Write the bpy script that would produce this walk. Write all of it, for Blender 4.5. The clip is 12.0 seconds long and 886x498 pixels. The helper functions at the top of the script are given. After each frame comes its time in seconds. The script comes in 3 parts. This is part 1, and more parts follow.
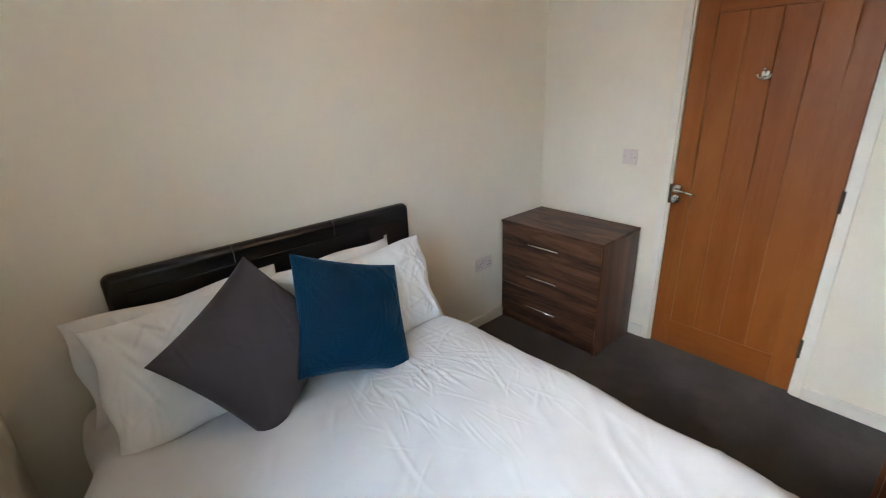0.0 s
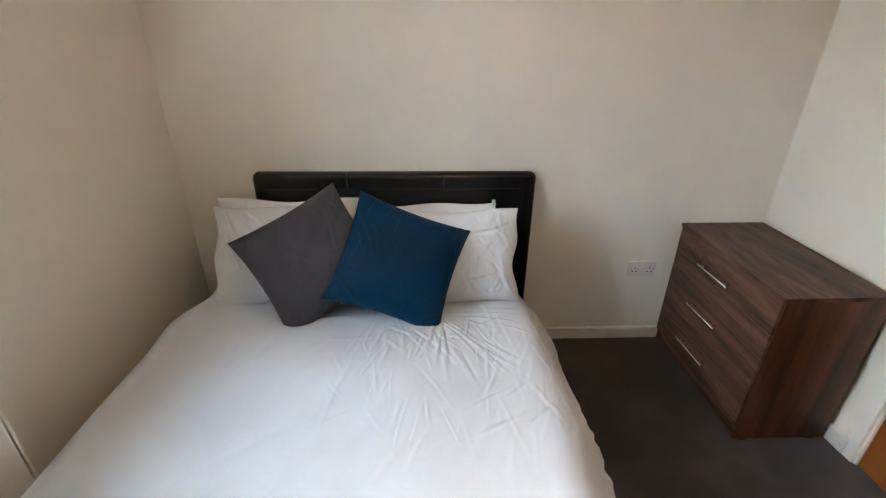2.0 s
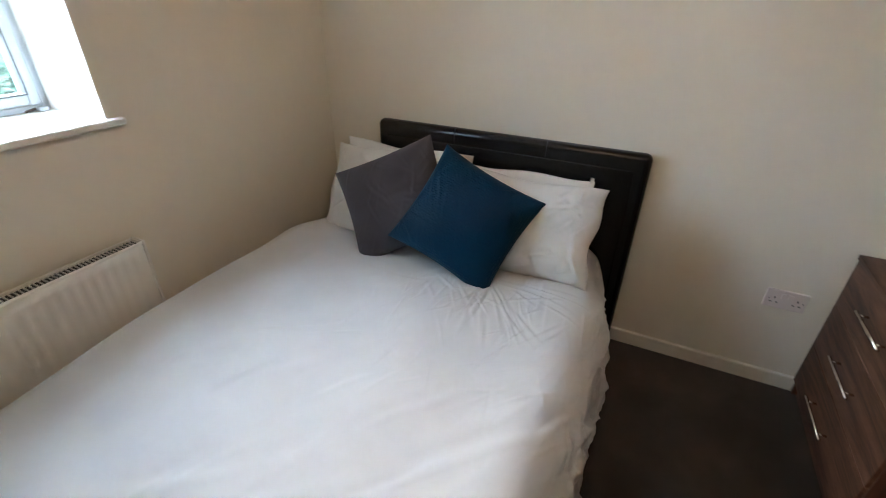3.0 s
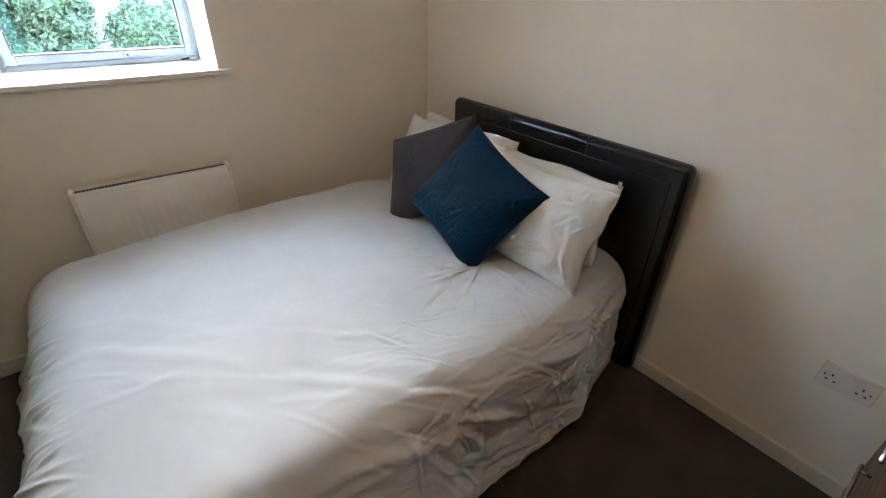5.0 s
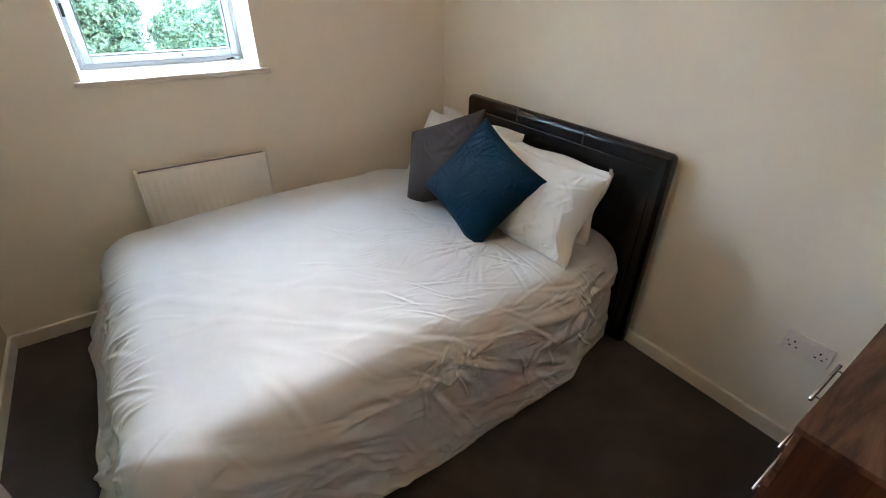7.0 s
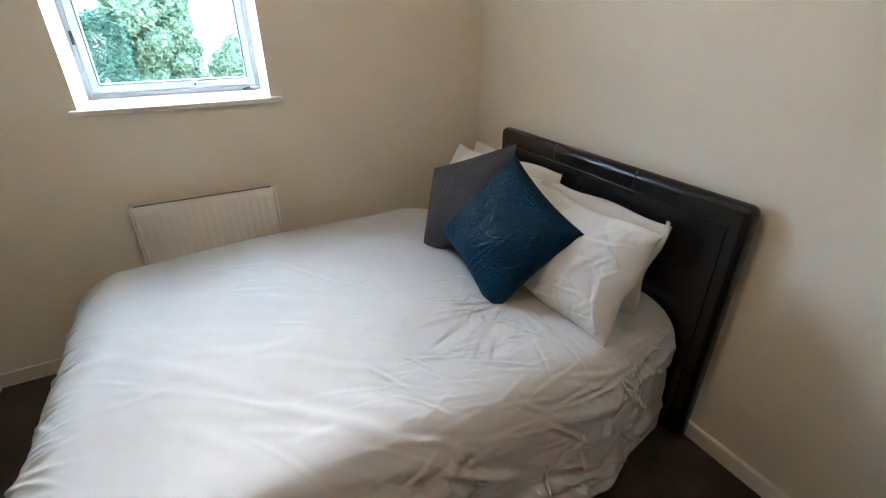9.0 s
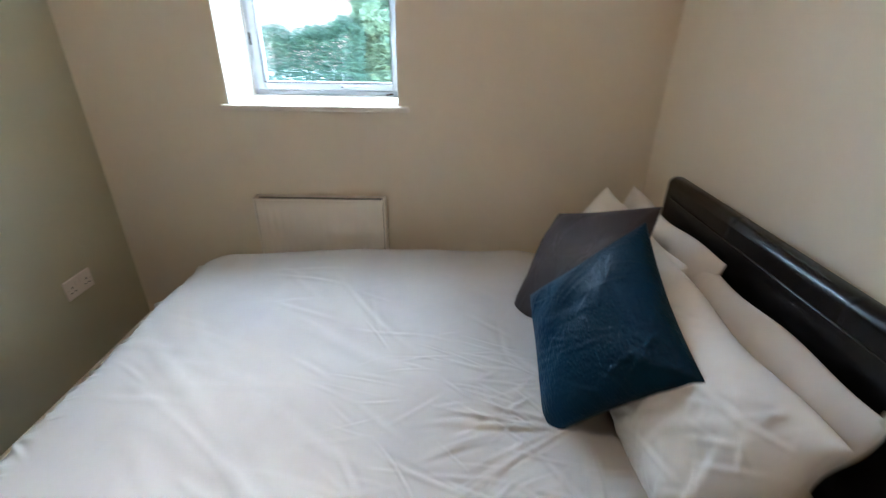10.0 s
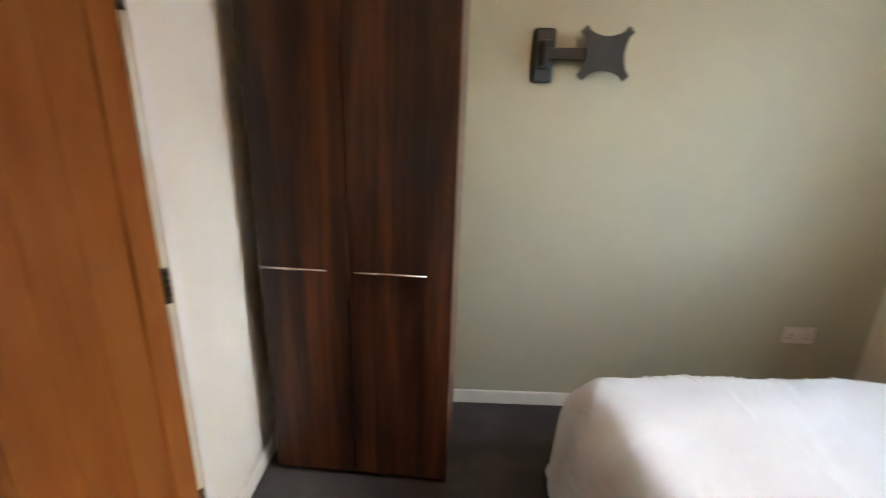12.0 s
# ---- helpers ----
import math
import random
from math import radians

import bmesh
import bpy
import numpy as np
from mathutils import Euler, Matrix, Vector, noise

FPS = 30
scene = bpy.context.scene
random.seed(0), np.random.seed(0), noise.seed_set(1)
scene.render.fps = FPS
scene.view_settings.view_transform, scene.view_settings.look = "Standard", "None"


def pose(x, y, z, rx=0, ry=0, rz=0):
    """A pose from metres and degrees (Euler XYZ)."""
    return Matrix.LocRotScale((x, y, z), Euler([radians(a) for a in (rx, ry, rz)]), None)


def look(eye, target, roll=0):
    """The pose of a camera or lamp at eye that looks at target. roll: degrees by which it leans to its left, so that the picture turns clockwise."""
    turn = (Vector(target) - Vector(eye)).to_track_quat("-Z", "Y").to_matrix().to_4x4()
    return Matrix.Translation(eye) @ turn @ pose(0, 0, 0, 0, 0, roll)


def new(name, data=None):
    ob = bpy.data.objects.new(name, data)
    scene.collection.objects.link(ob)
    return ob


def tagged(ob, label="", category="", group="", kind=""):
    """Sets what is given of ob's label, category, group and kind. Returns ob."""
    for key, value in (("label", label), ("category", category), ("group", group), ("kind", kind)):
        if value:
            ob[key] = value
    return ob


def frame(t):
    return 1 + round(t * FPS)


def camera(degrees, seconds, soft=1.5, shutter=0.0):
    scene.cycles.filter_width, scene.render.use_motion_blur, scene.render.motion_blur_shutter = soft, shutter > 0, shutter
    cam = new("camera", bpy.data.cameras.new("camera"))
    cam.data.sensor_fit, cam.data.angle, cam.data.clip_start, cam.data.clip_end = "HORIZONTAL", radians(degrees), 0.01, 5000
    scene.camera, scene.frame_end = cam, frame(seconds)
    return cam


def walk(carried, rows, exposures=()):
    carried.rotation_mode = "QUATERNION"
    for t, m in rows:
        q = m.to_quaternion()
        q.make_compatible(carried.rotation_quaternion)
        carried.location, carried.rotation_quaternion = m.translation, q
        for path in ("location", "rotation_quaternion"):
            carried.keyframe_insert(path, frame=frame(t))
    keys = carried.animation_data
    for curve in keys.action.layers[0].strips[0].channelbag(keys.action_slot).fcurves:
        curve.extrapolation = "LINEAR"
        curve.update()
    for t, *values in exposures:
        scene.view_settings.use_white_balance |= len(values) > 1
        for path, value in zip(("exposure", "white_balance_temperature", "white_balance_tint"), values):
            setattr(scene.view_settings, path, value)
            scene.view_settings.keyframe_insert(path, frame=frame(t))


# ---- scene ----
cam = camera(89.3, 12.0, soft=1.0, shutter=0.35)
PATH = [
    (0, (0.334, -1.917, 1.602), (1.556, -0.498, 0.897), -2.2),
    (0.5, (0.472, -1.979, 1.624), (1.486, -0.423, 0.881), -2.6),
    (1, (0.693, -2.059, 1.606), (1.443, -0.372, 0.835), -0.7),
    (1.5, (0.88, -2.095, 1.588), (1.273, -0.311, 0.772), -0.2),
    (2, (1.164, -2.111, 1.599), (1.24, -0.312, 0.728), 0.6),
    (2.5, (1.449, -2.13, 1.587), (1.087, -0.412, 0.629), 0.6),
    (4.5, (2.172, -1.631, 1.555), (0.933, -0.535, 0.624), 2.9),
    (5, (2.315, -1.706, 1.556), (1.046, -0.682, 0.579), 1.5),
    (5.5, (2.417, -1.752, 1.553), (1.144, -0.775, 0.538), 1.5),
    (6, (2.484, -1.788, 1.567), (1.197, -0.839, 0.546), 1.0),
    (6.5, (2.531, -1.820, 1.585), (1.239, -0.881, 0.559), 1.0),
    (7, (2.550, -1.823, 1.596), (1.232, -0.871, 0.617), 1.1),
    (9, (2.350, -1.495, 1.518), (0.856, -0.698, 0.650), -0.1),
    (9.5, (2.255, -1.171, 1.504), (0.599, -0.774, 0.661), -0.4),
    (10, (2.066, -0.962, 1.517), (0.365, -0.960, 0.669), 0.9),
    (10.5, (1.918, -0.662, 1.460), (0.326, -1.427, 0.747), 1.3),
    (11, (1.972, -0.480, 1.440), (0.856, -1.880, 0.754), 3.2),
    (11.4, (2.138, -0.556, 1.498), (1.369, -2.190, 0.910), 1.7),
    (11.6, (2.143, -0.541, 1.515), (1.632, -2.277, 0.934), 1.5),
    (11.8, (2.162, -0.521, 1.517), (1.915, -2.317, 0.947), 1.6),
    (12, (2.165, -0.493, 1.518), (2.183, -2.305, 0.947), 1.8),
]
EXPOSURES = [(0, 4.88, 5790, 6), (1, 5.03, 6400, 8), (1.5, 5, 5960, 7), (2, 4.98, 5790, 7), (2.5, 4.84, 5830, 7), (4.5, 4.63, 5830, 7), (6.5, 4.87, 5920, 7), (9, 4.85, 5830, 6), (9.5, 4.7, 5790, 6), (10.5, 4.61, 5880, 8), (11.4, 4.5, 5960, 9), (12, 5.05, 6050, 9)]
walk(cam, [(t, look(eye, target, roll)) for t, eye, target, roll in PATH], EXPOSURES)

# ---- world, sun, exposure ----
world = bpy.data.worlds.new("overcast_sky")
scene.world = world
world.use_nodes = True
wn = world.node_tree.nodes
wl = world.node_tree.links
sky = wn.new("ShaderNodeTexSky")
sky.sky_type = 'NISHITA'
sky.sun_disc = False
sky.sun_elevation = radians(30)
sky.sun_rotation = radians(270)
sky.air_density = 1.0
sky.dust_density = 1.0
sky.ozone_density = 1.0
wn["Background"].inputs["Strength"].default_value = 0.15
wl.new(sky.outputs["Color"], wn["Background"].inputs["Color"])

sun = new("sun", bpy.data.lights.new("sun", 'SUN'))
sun.data.energy = 1.45
sun.data.angle = radians(130)
sun.data.color = (0.66, 0.85, 1.0)
sun.matrix_world = look((-10, -3, 7.5), (0, 0, 0))


BULB_GLOW = 6.6                       # warm bulb of the ceiling pendant, switched on


# ---- materials ----
def material(name):
    m = bpy.data.materials.new(name)
    m.use_nodes = True
    nt = m.node_tree
    return m, nt.nodes, nt.links, nt.nodes["Principled BSDF"]


def coords(n, l, scale):
    tc = n.new("ShaderNodeTexCoord")
    mp = n.new("ShaderNodeMapping")
    mp.inputs["Scale"].default_value = scale
    l.new(tc.outputs["Object"], mp.inputs["Vector"])
    return mp.outputs["Vector"]


def ramp(n, l, fac, stops):
    r = n.new("ShaderNodeValToRGB")
    els = r.color_ramp.elements
    while len(els) < len(stops):
        els.new(0.5)
    for e, (p, c) in zip(els, stops):
        e.position = p
        e.color = (*c, 1)
    l.new(fac, r.inputs["Fac"])
    return r.outputs["Color"]


def noise_tex(n, l, vec, scale, detail=4.0, rough=0.55, distort=0.0):
    t = n.new("ShaderNodeTexNoise")
    t.inputs["Scale"].default_value = scale
    t.inputs["Detail"].default_value = detail
    t.inputs["Roughness"].default_value = rough
    t.inputs["Distortion"].default_value = distort
    l.new(vec, t.inputs["Vector"])
    return t.outputs["Fac"]


def bump(n, l, p, height, strength, distance, before=None):
    b = n.new("ShaderNodeBump")
    b.inputs["Strength"].default_value = strength
    b.inputs["Distance"].default_value = distance
    l.new(height, b.inputs["Height"])
    if before is not None:
        l.new(before, b.inputs["Normal"])
    l.new(b.outputs["Normal"], p.inputs["Normal"])
    return b.outputs["Normal"]


def shade(c, k):
    return tuple(min(1.0, v * k) for v in c)


def plain(name, color, rough=0.5, metal=0.0, vary=0.06, scale=6.0, grain=180.0, relief=0.0004, coat=0.0):
    """A surface with mottling at a large and a small scale, and fine relief."""
    m, n, l, p = material(name)
    v = coords(n, l, (1, 1, 1))
    big = noise_tex(n, l, v, scale, 5, 0.6)
    l.new(ramp(n, l, big, [(0.3, shade(color, 1 - vary)), (0.7, shade(color, 1 + vary))]), p.inputs["Base Color"])
    p.inputs["Roughness"].default_value = rough
    p.inputs["Metallic"].default_value = metal
    p.inputs["Coat Weight"].default_value = coat
    if relief:
        bump(n, l, p, noise_tex(n, l, v, grain, 3, 0.6), 0.6, relief)
    return m


def emulsion(name, color):
    """Rolled wall paint: soft roller stipple, faint scuffs."""
    m, n, l, p = material(name)
    v = coords(n, l, (1, 1, 1))
    big = noise_tex(n, l, v, 1.7, 4, 0.6)
    fine = noise_tex(n, l, v, 24, 4, 0.6)
    mix = n.new("ShaderNodeMath")
    mix.operation = 'MULTIPLY_ADD'
    mix.inputs[1].default_value = 0.3
    l.new(fine, mix.inputs[0])
    l.new(big, mix.inputs[2])
    l.new(ramp(n, l, mix.outputs[0], [(0.35, shade(color, 0.95)), (0.95, shade(color, 1.03))]), p.inputs["Base Color"])
    p.inputs["Roughness"].default_value = 0.72
    first = bump(n, l, p, noise_tex(n, l, v, 330, 2, 0.5), 0.35, 0.0006)
    bump(n, l, p, noise_tex(n, l, v, 9, 2, 0.5), 0.25, 0.002, first)
    return m


def wood(name, stops, axis, fine=26.0, wide=4.0, rough=0.45, relief=0.0003, distort=1.2, mottled=0.0, gloss=0.28, long=0.12):
    """Veneer with grain along one axis: broad figure, fine pores."""
    m, n, l, p = material(name)
    scale = [1.0, 1.0, 1.0]
    scale[axis] = long
    v = coords(n, l, tuple(scale))
    figure = noise_tex(n, l, v, wide, 6, 0.62, distort)
    pores = noise_tex(n, l, v, fine * 5, 4, 0.7)
    add = n.new("ShaderNodeMath")
    add.operation = 'MULTIPLY_ADD'
    add.inputs[1].default_value = 0.22
    l.new(pores, add.inputs[0])
    l.new(figure, add.inputs[2])
    info = n.new("ShaderNodeObjectInfo")
    tone = n.new("ShaderNodeMath")
    tone.operation = 'MULTIPLY_ADD'
    tone.inputs[1].default_value = mottled
    l.new(info.outputs["Random"], tone.inputs[0])
    l.new(add.outputs[0], tone.inputs[2])
    l.new(ramp(n, l, tone.outputs[0], stops), p.inputs["Base Color"])
    p.inputs["Roughness"].default_value = rough
    p.inputs["Specular IOR Level"].default_value = gloss
    bump(n, l, p, pores, 0.5, relief)
    return m


def cloth(name, color, weave=900.0, rough=0.85, sheen=0.2, crumple=0.0015, vary=0.04, crumple_scale=22.0, tint=None, quilt=0.0):
    m, n, l, p = material(name)
    v = coords(n, l, (1, 1, 1))
    l.new(ramp(n, l, noise_tex(n, l, v, 5, 4, 0.6), [(0.3, shade(color, 1 - vary)), (0.7, shade(color, 1 + vary))]), p.inputs["Base Color"])
    p.inputs["Roughness"].default_value = rough
    p.inputs["Sheen Weight"].default_value = sheen
    p.inputs["Sheen Roughness"].default_value = 0.4
    if tint:
        p.inputs["Sheen Tint"].default_value = (*tint, 1)
    first = bump(n, l, p, noise_tex(n, l, v, weave, 1, 0.5), 0.3, 0.0004)
    if quilt:
        # small stitched pillows of a quilted face
        vor = n.new("ShaderNodeTexVoronoi")
        vor.feature = 'SMOOTH_F1'
        vor.inputs["Scale"].default_value = quilt
        vor.inputs["Randomness"].default_value = 0.55
        l.new(v, vor.inputs["Vector"])
        inv = n.new("ShaderNodeMath")
        inv.operation = 'SUBTRACT'
        inv.inputs[0].default_value = 1.0
        l.new(vor.outputs["Distance"], inv.inputs[1])
        first = bump(n, l, p, inv.outputs[0], 0.8, 0.0035, first)
        p.inputs["Specular IOR Level"].default_value = 0.12
    if crumple:
        bump(n, l, p, noise_tex(n, l, v, crumple_scale, 3, 0.5, 0.8), 0.5, crumple, first)
    return m


def leaves(name, dark, light):
    m, n, l, p = material(name)
    g = n.new("ShaderNodeNewGeometry")
    l.new(ramp(n, l, g.outputs["Random Per Island"], [(0.0, dark), (1.0, light)]), p.inputs["Base Color"])
    p.inputs["Roughness"].default_value = 0.55
    p.inputs["Transmission Weight"].default_value = 0.0
    return m


M_WALL = emulsion("magnolia_emulsion", (0.88, 0.815, 0.69))
M_GREEN = emulsion("sage_emulsion", (0.505, 0.475, 0.335))
M_CEIL = emulsion("ceiling_white", (0.90, 0.87, 0.82))
M_GLOSS = plain("satin_white_wood_paint", (0.86, 0.81, 0.73), 0.35, vary=0.03, scale=9, grain=60, relief=0.0002)
# White plastic greyed towards blue: the backlit side's shade is in the colour.
M_UPVC = plain("greyed_white_upvc", (0.52, 0.56, 0.60), 0.28, vary=0.015, relief=0.0)
M_RAD = plain("white_enamel", (0.88, 0.84, 0.77), 0.33, vary=0.03, grain=300, relief=0.0001)
M_PLATE = plain("white_plastic", (0.77, 0.68, 0.62), 0.4, vary=0.02, relief=0.0)
# Near-black for slots and hollows, with their shade put into the colour.
M_DARK = plain("hollow_shade", (0.012, 0.012, 0.012), 0.6, relief=0.0)
M_GASKET = plain("grey_rubber", (0.09, 0.095, 0.10), 0.6, relief=0.0)
M_BLACK = plain("black_powder_coat", (0.02, 0.021, 0.021), 0.5, vary=0.15, grain=500, relief=0.0003)
M_CHROME = plain("brushed_chrome", (0.72, 0.71, 0.69), 0.22, 1.0, vary=0.03, relief=0.0)
M_STEEL = plain("satin_steel", (0.10, 0.075, 0.055), 0.5, 0.7, vary=0.06, relief=0.0)
M_WALNUT_H = wood("walnut_veneer_across", [(0.42, (0.011, 0.0055, 0.004)), (0.56, (0.044, 0.020, 0.012)), (0.68, (0.105, 0.048, 0.027)), (0.82, (0.175, 0.086, 0.05))], 1, wide=9.0, mottled=0.05)
M_WALNUT_V = wood("walnut_veneer_upright", [(0.42, (0.006, 0.0024, 0.0015)), (0.56, (0.026, 0.0084, 0.0036)), (0.68, (0.078, 0.025, 0.0095)), (0.82, (0.15, 0.052, 0.019))], 2, wide=8.0, distort=0.5, long=0.06, mottled=0.05, rough=0.32, gloss=0.42)
M_OAK_V = wood("oak_veneer_upright", [(0.35, (0.175, 0.043, 0.006)), (0.6, (0.235, 0.064, 0.011)), (0.85, (0.29, 0.092, 0.018))], 2, wide=7.0, rough=0.38, mottled=0.18)
M_OAK_H = wood("oak_veneer_across", [(0.35, (0.175, 0.043, 0.006)), (0.6, (0.235, 0.064, 0.011)), (0.85, (0.29, 0.092, 0.018))], 1, wide=7.0, rough=0.38, mottled=0.18)
M_LEATHER = plain("black_faux_leather", (0.0034, 0.0040, 0.0052), 0.27, vary=0.2, scale=14, grain=420, relief=0.0004)
M_COTTON = cloth("white_cotton", (0.64, 0.64, 0.64), crumple=0.0010)
M_PILLOW = cloth("white_pillow_cotton", (0.74, 0.73, 0.71), crumple=0.0015, crumple_scale=20)
M_GREY = cloth("grey_woven_fabric", (0.048, 0.039, 0.042), weave=520, sheen=0.12, crumple=0.001)
M_BLUE = cloth("petrol_blue_velvet", (0.0009, 0.024, 0.055), weave=1200, rough=0.5, sheen=0.10, crumple=0.0012, crumple_scale=34, vary=0.12, tint=(0.1, 0.45, 0.75), quilt=105.0)
M_MATTRESS = cloth("mattress_ticking", (0.78, 0.77, 0.74), crumple=0.0)


def carpet_material():
    m, n, l, p = material("dark_grey_loop_carpet")
    v = coords(n, l, (1, 1, 1))
    tuft = noise_tex(n, l, v, 260, 3, 0.7)
    wear = noise_tex(n, l, v, 3.2, 5, 0.6)
    mix = n.new("ShaderNodeMath")
    mix.operation = 'MULTIPLY_ADD'
    mix.inputs[1].default_value = 0.55
    l.new(tuft, mix.inputs[0])
    l.new(wear, mix.inputs[2])
    l.new(ramp(n, l, mix.outputs[0], [(0.45, (0.017, 0.0135, 0.012)), (0.75, (0.042, 0.032, 0.028)), (1.0, (0.085, 0.068, 0.058))]), p.inputs["Base Color"])
    p.inputs["Roughness"].default_value = 0.95
    p.inputs["Sheen Weight"].default_value = 0.15
    bump(n, l, p, tuft, 0.9, 0.004)
    return m


def glass_material():
    m, n, l, p = material("window_glass")
    p.inputs["Base Color"].default_value = (0.97, 0.99, 0.98, 1)
    p.inputs["Roughness"].default_value = 0.0
    p.inputs["IOR"].default_value = 1.45
    p.inputs["Transmission Weight"].default_value = 1.0
    return m


def bulb_material():
    m, n, l, p = material("warm_lit_bulb")
    p.inputs["Base Color"].default_value = (0.9, 0.85, 0.75, 1)
    p.inputs["Emission Color"].default_value = (1.0, 0.64, 0.36, 1)
    p.inputs["Emission Strength"].default_value = BULB_GLOW
    return m


M_BULB = bulb_material()
M_CARPET = carpet_material()
M_GLASS = glass_material()
M_HEDGE = leaves("dark_conifer_leaves", (0.014, 0.05, 0.022), (0.06, 0.12, 0.068))
M_SHRUB = leaves("pale_shrub_leaves", (0.060, 0.115, 0.055), (0.24, 0.30, 0.17))
M_BARK = plain("bark", (0.09, 0.06, 0.04), 0.9, vary=0.3, scale=12, grain=60, relief=0.006)
# Ground colour is made up: pale, to bounce skylight up to the ceiling.
M_BOUNCE_GROUND = plain("pale_bounce_ground", (0.55, 0.52, 0.47), 0.9, vary=0.25, scale=1.5, grain=60, relief=0.01)
M_RENDER = plain("pink_brick", (0.40, 0.25, 0.20), 0.85, vary=0.06, scale=1.2, grain=120, relief=0.003)
M_ROOF = plain("grey_roof_tiles", (0.115, 0.115, 0.13), 0.8, vary=0.15, scale=3, grain=30, relief=0.006)
M_GUTTER = plain("grey_gutter", (0.03, 0.03, 0.033), 0.5, relief=0.0)
M_FARGLASS = plain("blue_grey_glazing", (0.10, 0.14, 0.20), 0.1, relief=0.0)


# ---- building helpers ----
def box(bm, x0, x1, y0, y1, z0, z1, bevel=0.0, segments=2):
    made = bmesh.ops.create_cube(bm, size=1.0, matrix=Matrix.LocRotScale(((x0 + x1) / 2, (y0 + y1) / 2, (z0 + z1) / 2), None, (abs(x1 - x0), abs(y1 - y0), abs(z1 - z0))))
    if bevel:
        edges = list({e for v in made["verts"] for e in v.link_edges})
        bmesh.ops.bevel(bm, geom=edges, offset=bevel, segments=segments, profile=0.5, affect='EDGES')
    return bm


def rod(bm, a, b, r, sides=12, r2=None):
    a, b = Vector(a), Vector(b)
    d = b - a
    m = Matrix.Translation((a + b) / 2) @ d.to_track_quat('Z', 'Y').to_matrix().to_4x4()
    bmesh.ops.create_cone(bm, cap_ends=True, segments=sides, radius1=r, radius2=r if r2 is None else r2, depth=d.length, matrix=m)
    return bm


def boxed(x0, x1, y0, y1, z0, z1, bevel=0.0, segments=2):
    return box(bmesh.new(), x0, x1, y0, y1, z0, z1, bevel, segments)


def finish(name, bm, mat, smooth=False):
    me = bpy.data.meshes.new(name)
    bmesh.ops.recalc_face_normals(bm, faces=bm.faces)
    bm.to_mesh(me)
    bm.free()
    me.materials.append(mat)
    if smooth:
        me.shade_smooth()
    return me


def thing(name, at, label, category, group="", kind=""):
    """An Empty at the base of a thing; its parts are given in world metres."""
    ob = tagged(new(name), label, category, group, kind)
    ob.location = at
    ob.empty_display_size = 0.1
    return ob


def root_place(ob):
    while ob.parent:
        ob = ob.parent
    return ob.location.copy()


def part(name, bm, mat, parent, label="", smooth=False):
    bm.transform(Matrix.Translation(-root_place(parent)))
    ob = new(name, finish(name, bm, mat, smooth))
    ob.parent = parent
    if label:
        tagged(ob, label)
    return ob


def solid(name, bm, mat, label="", category="", kind="structure", smooth=False, group=""):
    return tagged(new(name, finish(name, bm, mat, smooth)), label, category, group, kind)


# ---- the room's shell ----
XE, YS, H = 2.935, -2.58, 2.36          # door wall, sage wall, ceiling
WY0, WY1, WZ0, WZ1 = -1.922, -1.166, 1.172, 2.06   # window opening
DY0, DY1, DZ1 = -1.645, -0.872, 1.985   # door opening


def build_shell():
    solid("floor", boxed(-0.4, XE + 0.12, YS - 0.12, 0.12, -0.12, 0.0), M_CARPET, "dark grey looped carpet floor", "floor")
    solid("ceiling", boxed(-0.4, XE + 0.12, YS - 0.12, 0.12, H, H + 0.12), M_CEIL, "white painted ceiling", "ceiling")
    solid("wall_north", boxed(0.0, XE, 0.0, 0.12, 0.0, H), M_WALL, "cream painted wall behind the headboard", "wall")
    solid("wall_south", boxed(0.0, XE, YS - 0.12, YS, 0.0, H), M_GREEN, "sage green painted feature wall", "wall")
    bm = bmesh.new()
    box(bm, -0.4, 0, WY1, 0.12, 0, H)
    box(bm, -0.4, 0, YS - 0.12, WY0, 0, H)
    box(bm, -0.4, 0, WY0, WY1, 0, WZ0)
    box(bm, -0.4, 0, WY0, WY1, WZ1, H)
    solid("wall_west", bm, M_WALL, "cream painted wall with a deep window opening", "wall")
    bm = bmesh.new()
    box(bm, XE, XE + 0.12, DY1, 0.12, 0, H)
    box(bm, XE, XE + 0.12, YS - 0.12, DY0, 0, H)
    box(bm, XE, XE + 0.12, DY0, DY1, DZ1, H)
    solid("wall_east", bm, M_WALL, "cream painted wall with the door opening", "wall")
    solid("wall_landing", boxed(XE + 0.9, XE + 1.0, -2.6, 0.1, -0.1, H), M_WALL, "plain cream wall beyond the door", "wall")
    for a in (-2.66, 0.0):
        solid("wall_landing", boxed(XE + 0.12, XE + 0.9, a, a + 0.12, -0.1, H), M_WALL, "plain cream wall closing the landing", "wall")
    solid("ceiling_landing", boxed(XE + 0.12, XE + 1.0, -2.66, 0.12, H, H + 0.12), M_CEIL, "white landing ceiling", "ceiling")
    solid("floor_landing", boxed(XE + 0.12, XE + 1.0, -2.66, 0.12, -0.12, -0.002), M_CARPET, "dark carpeted landing floor", "floor")


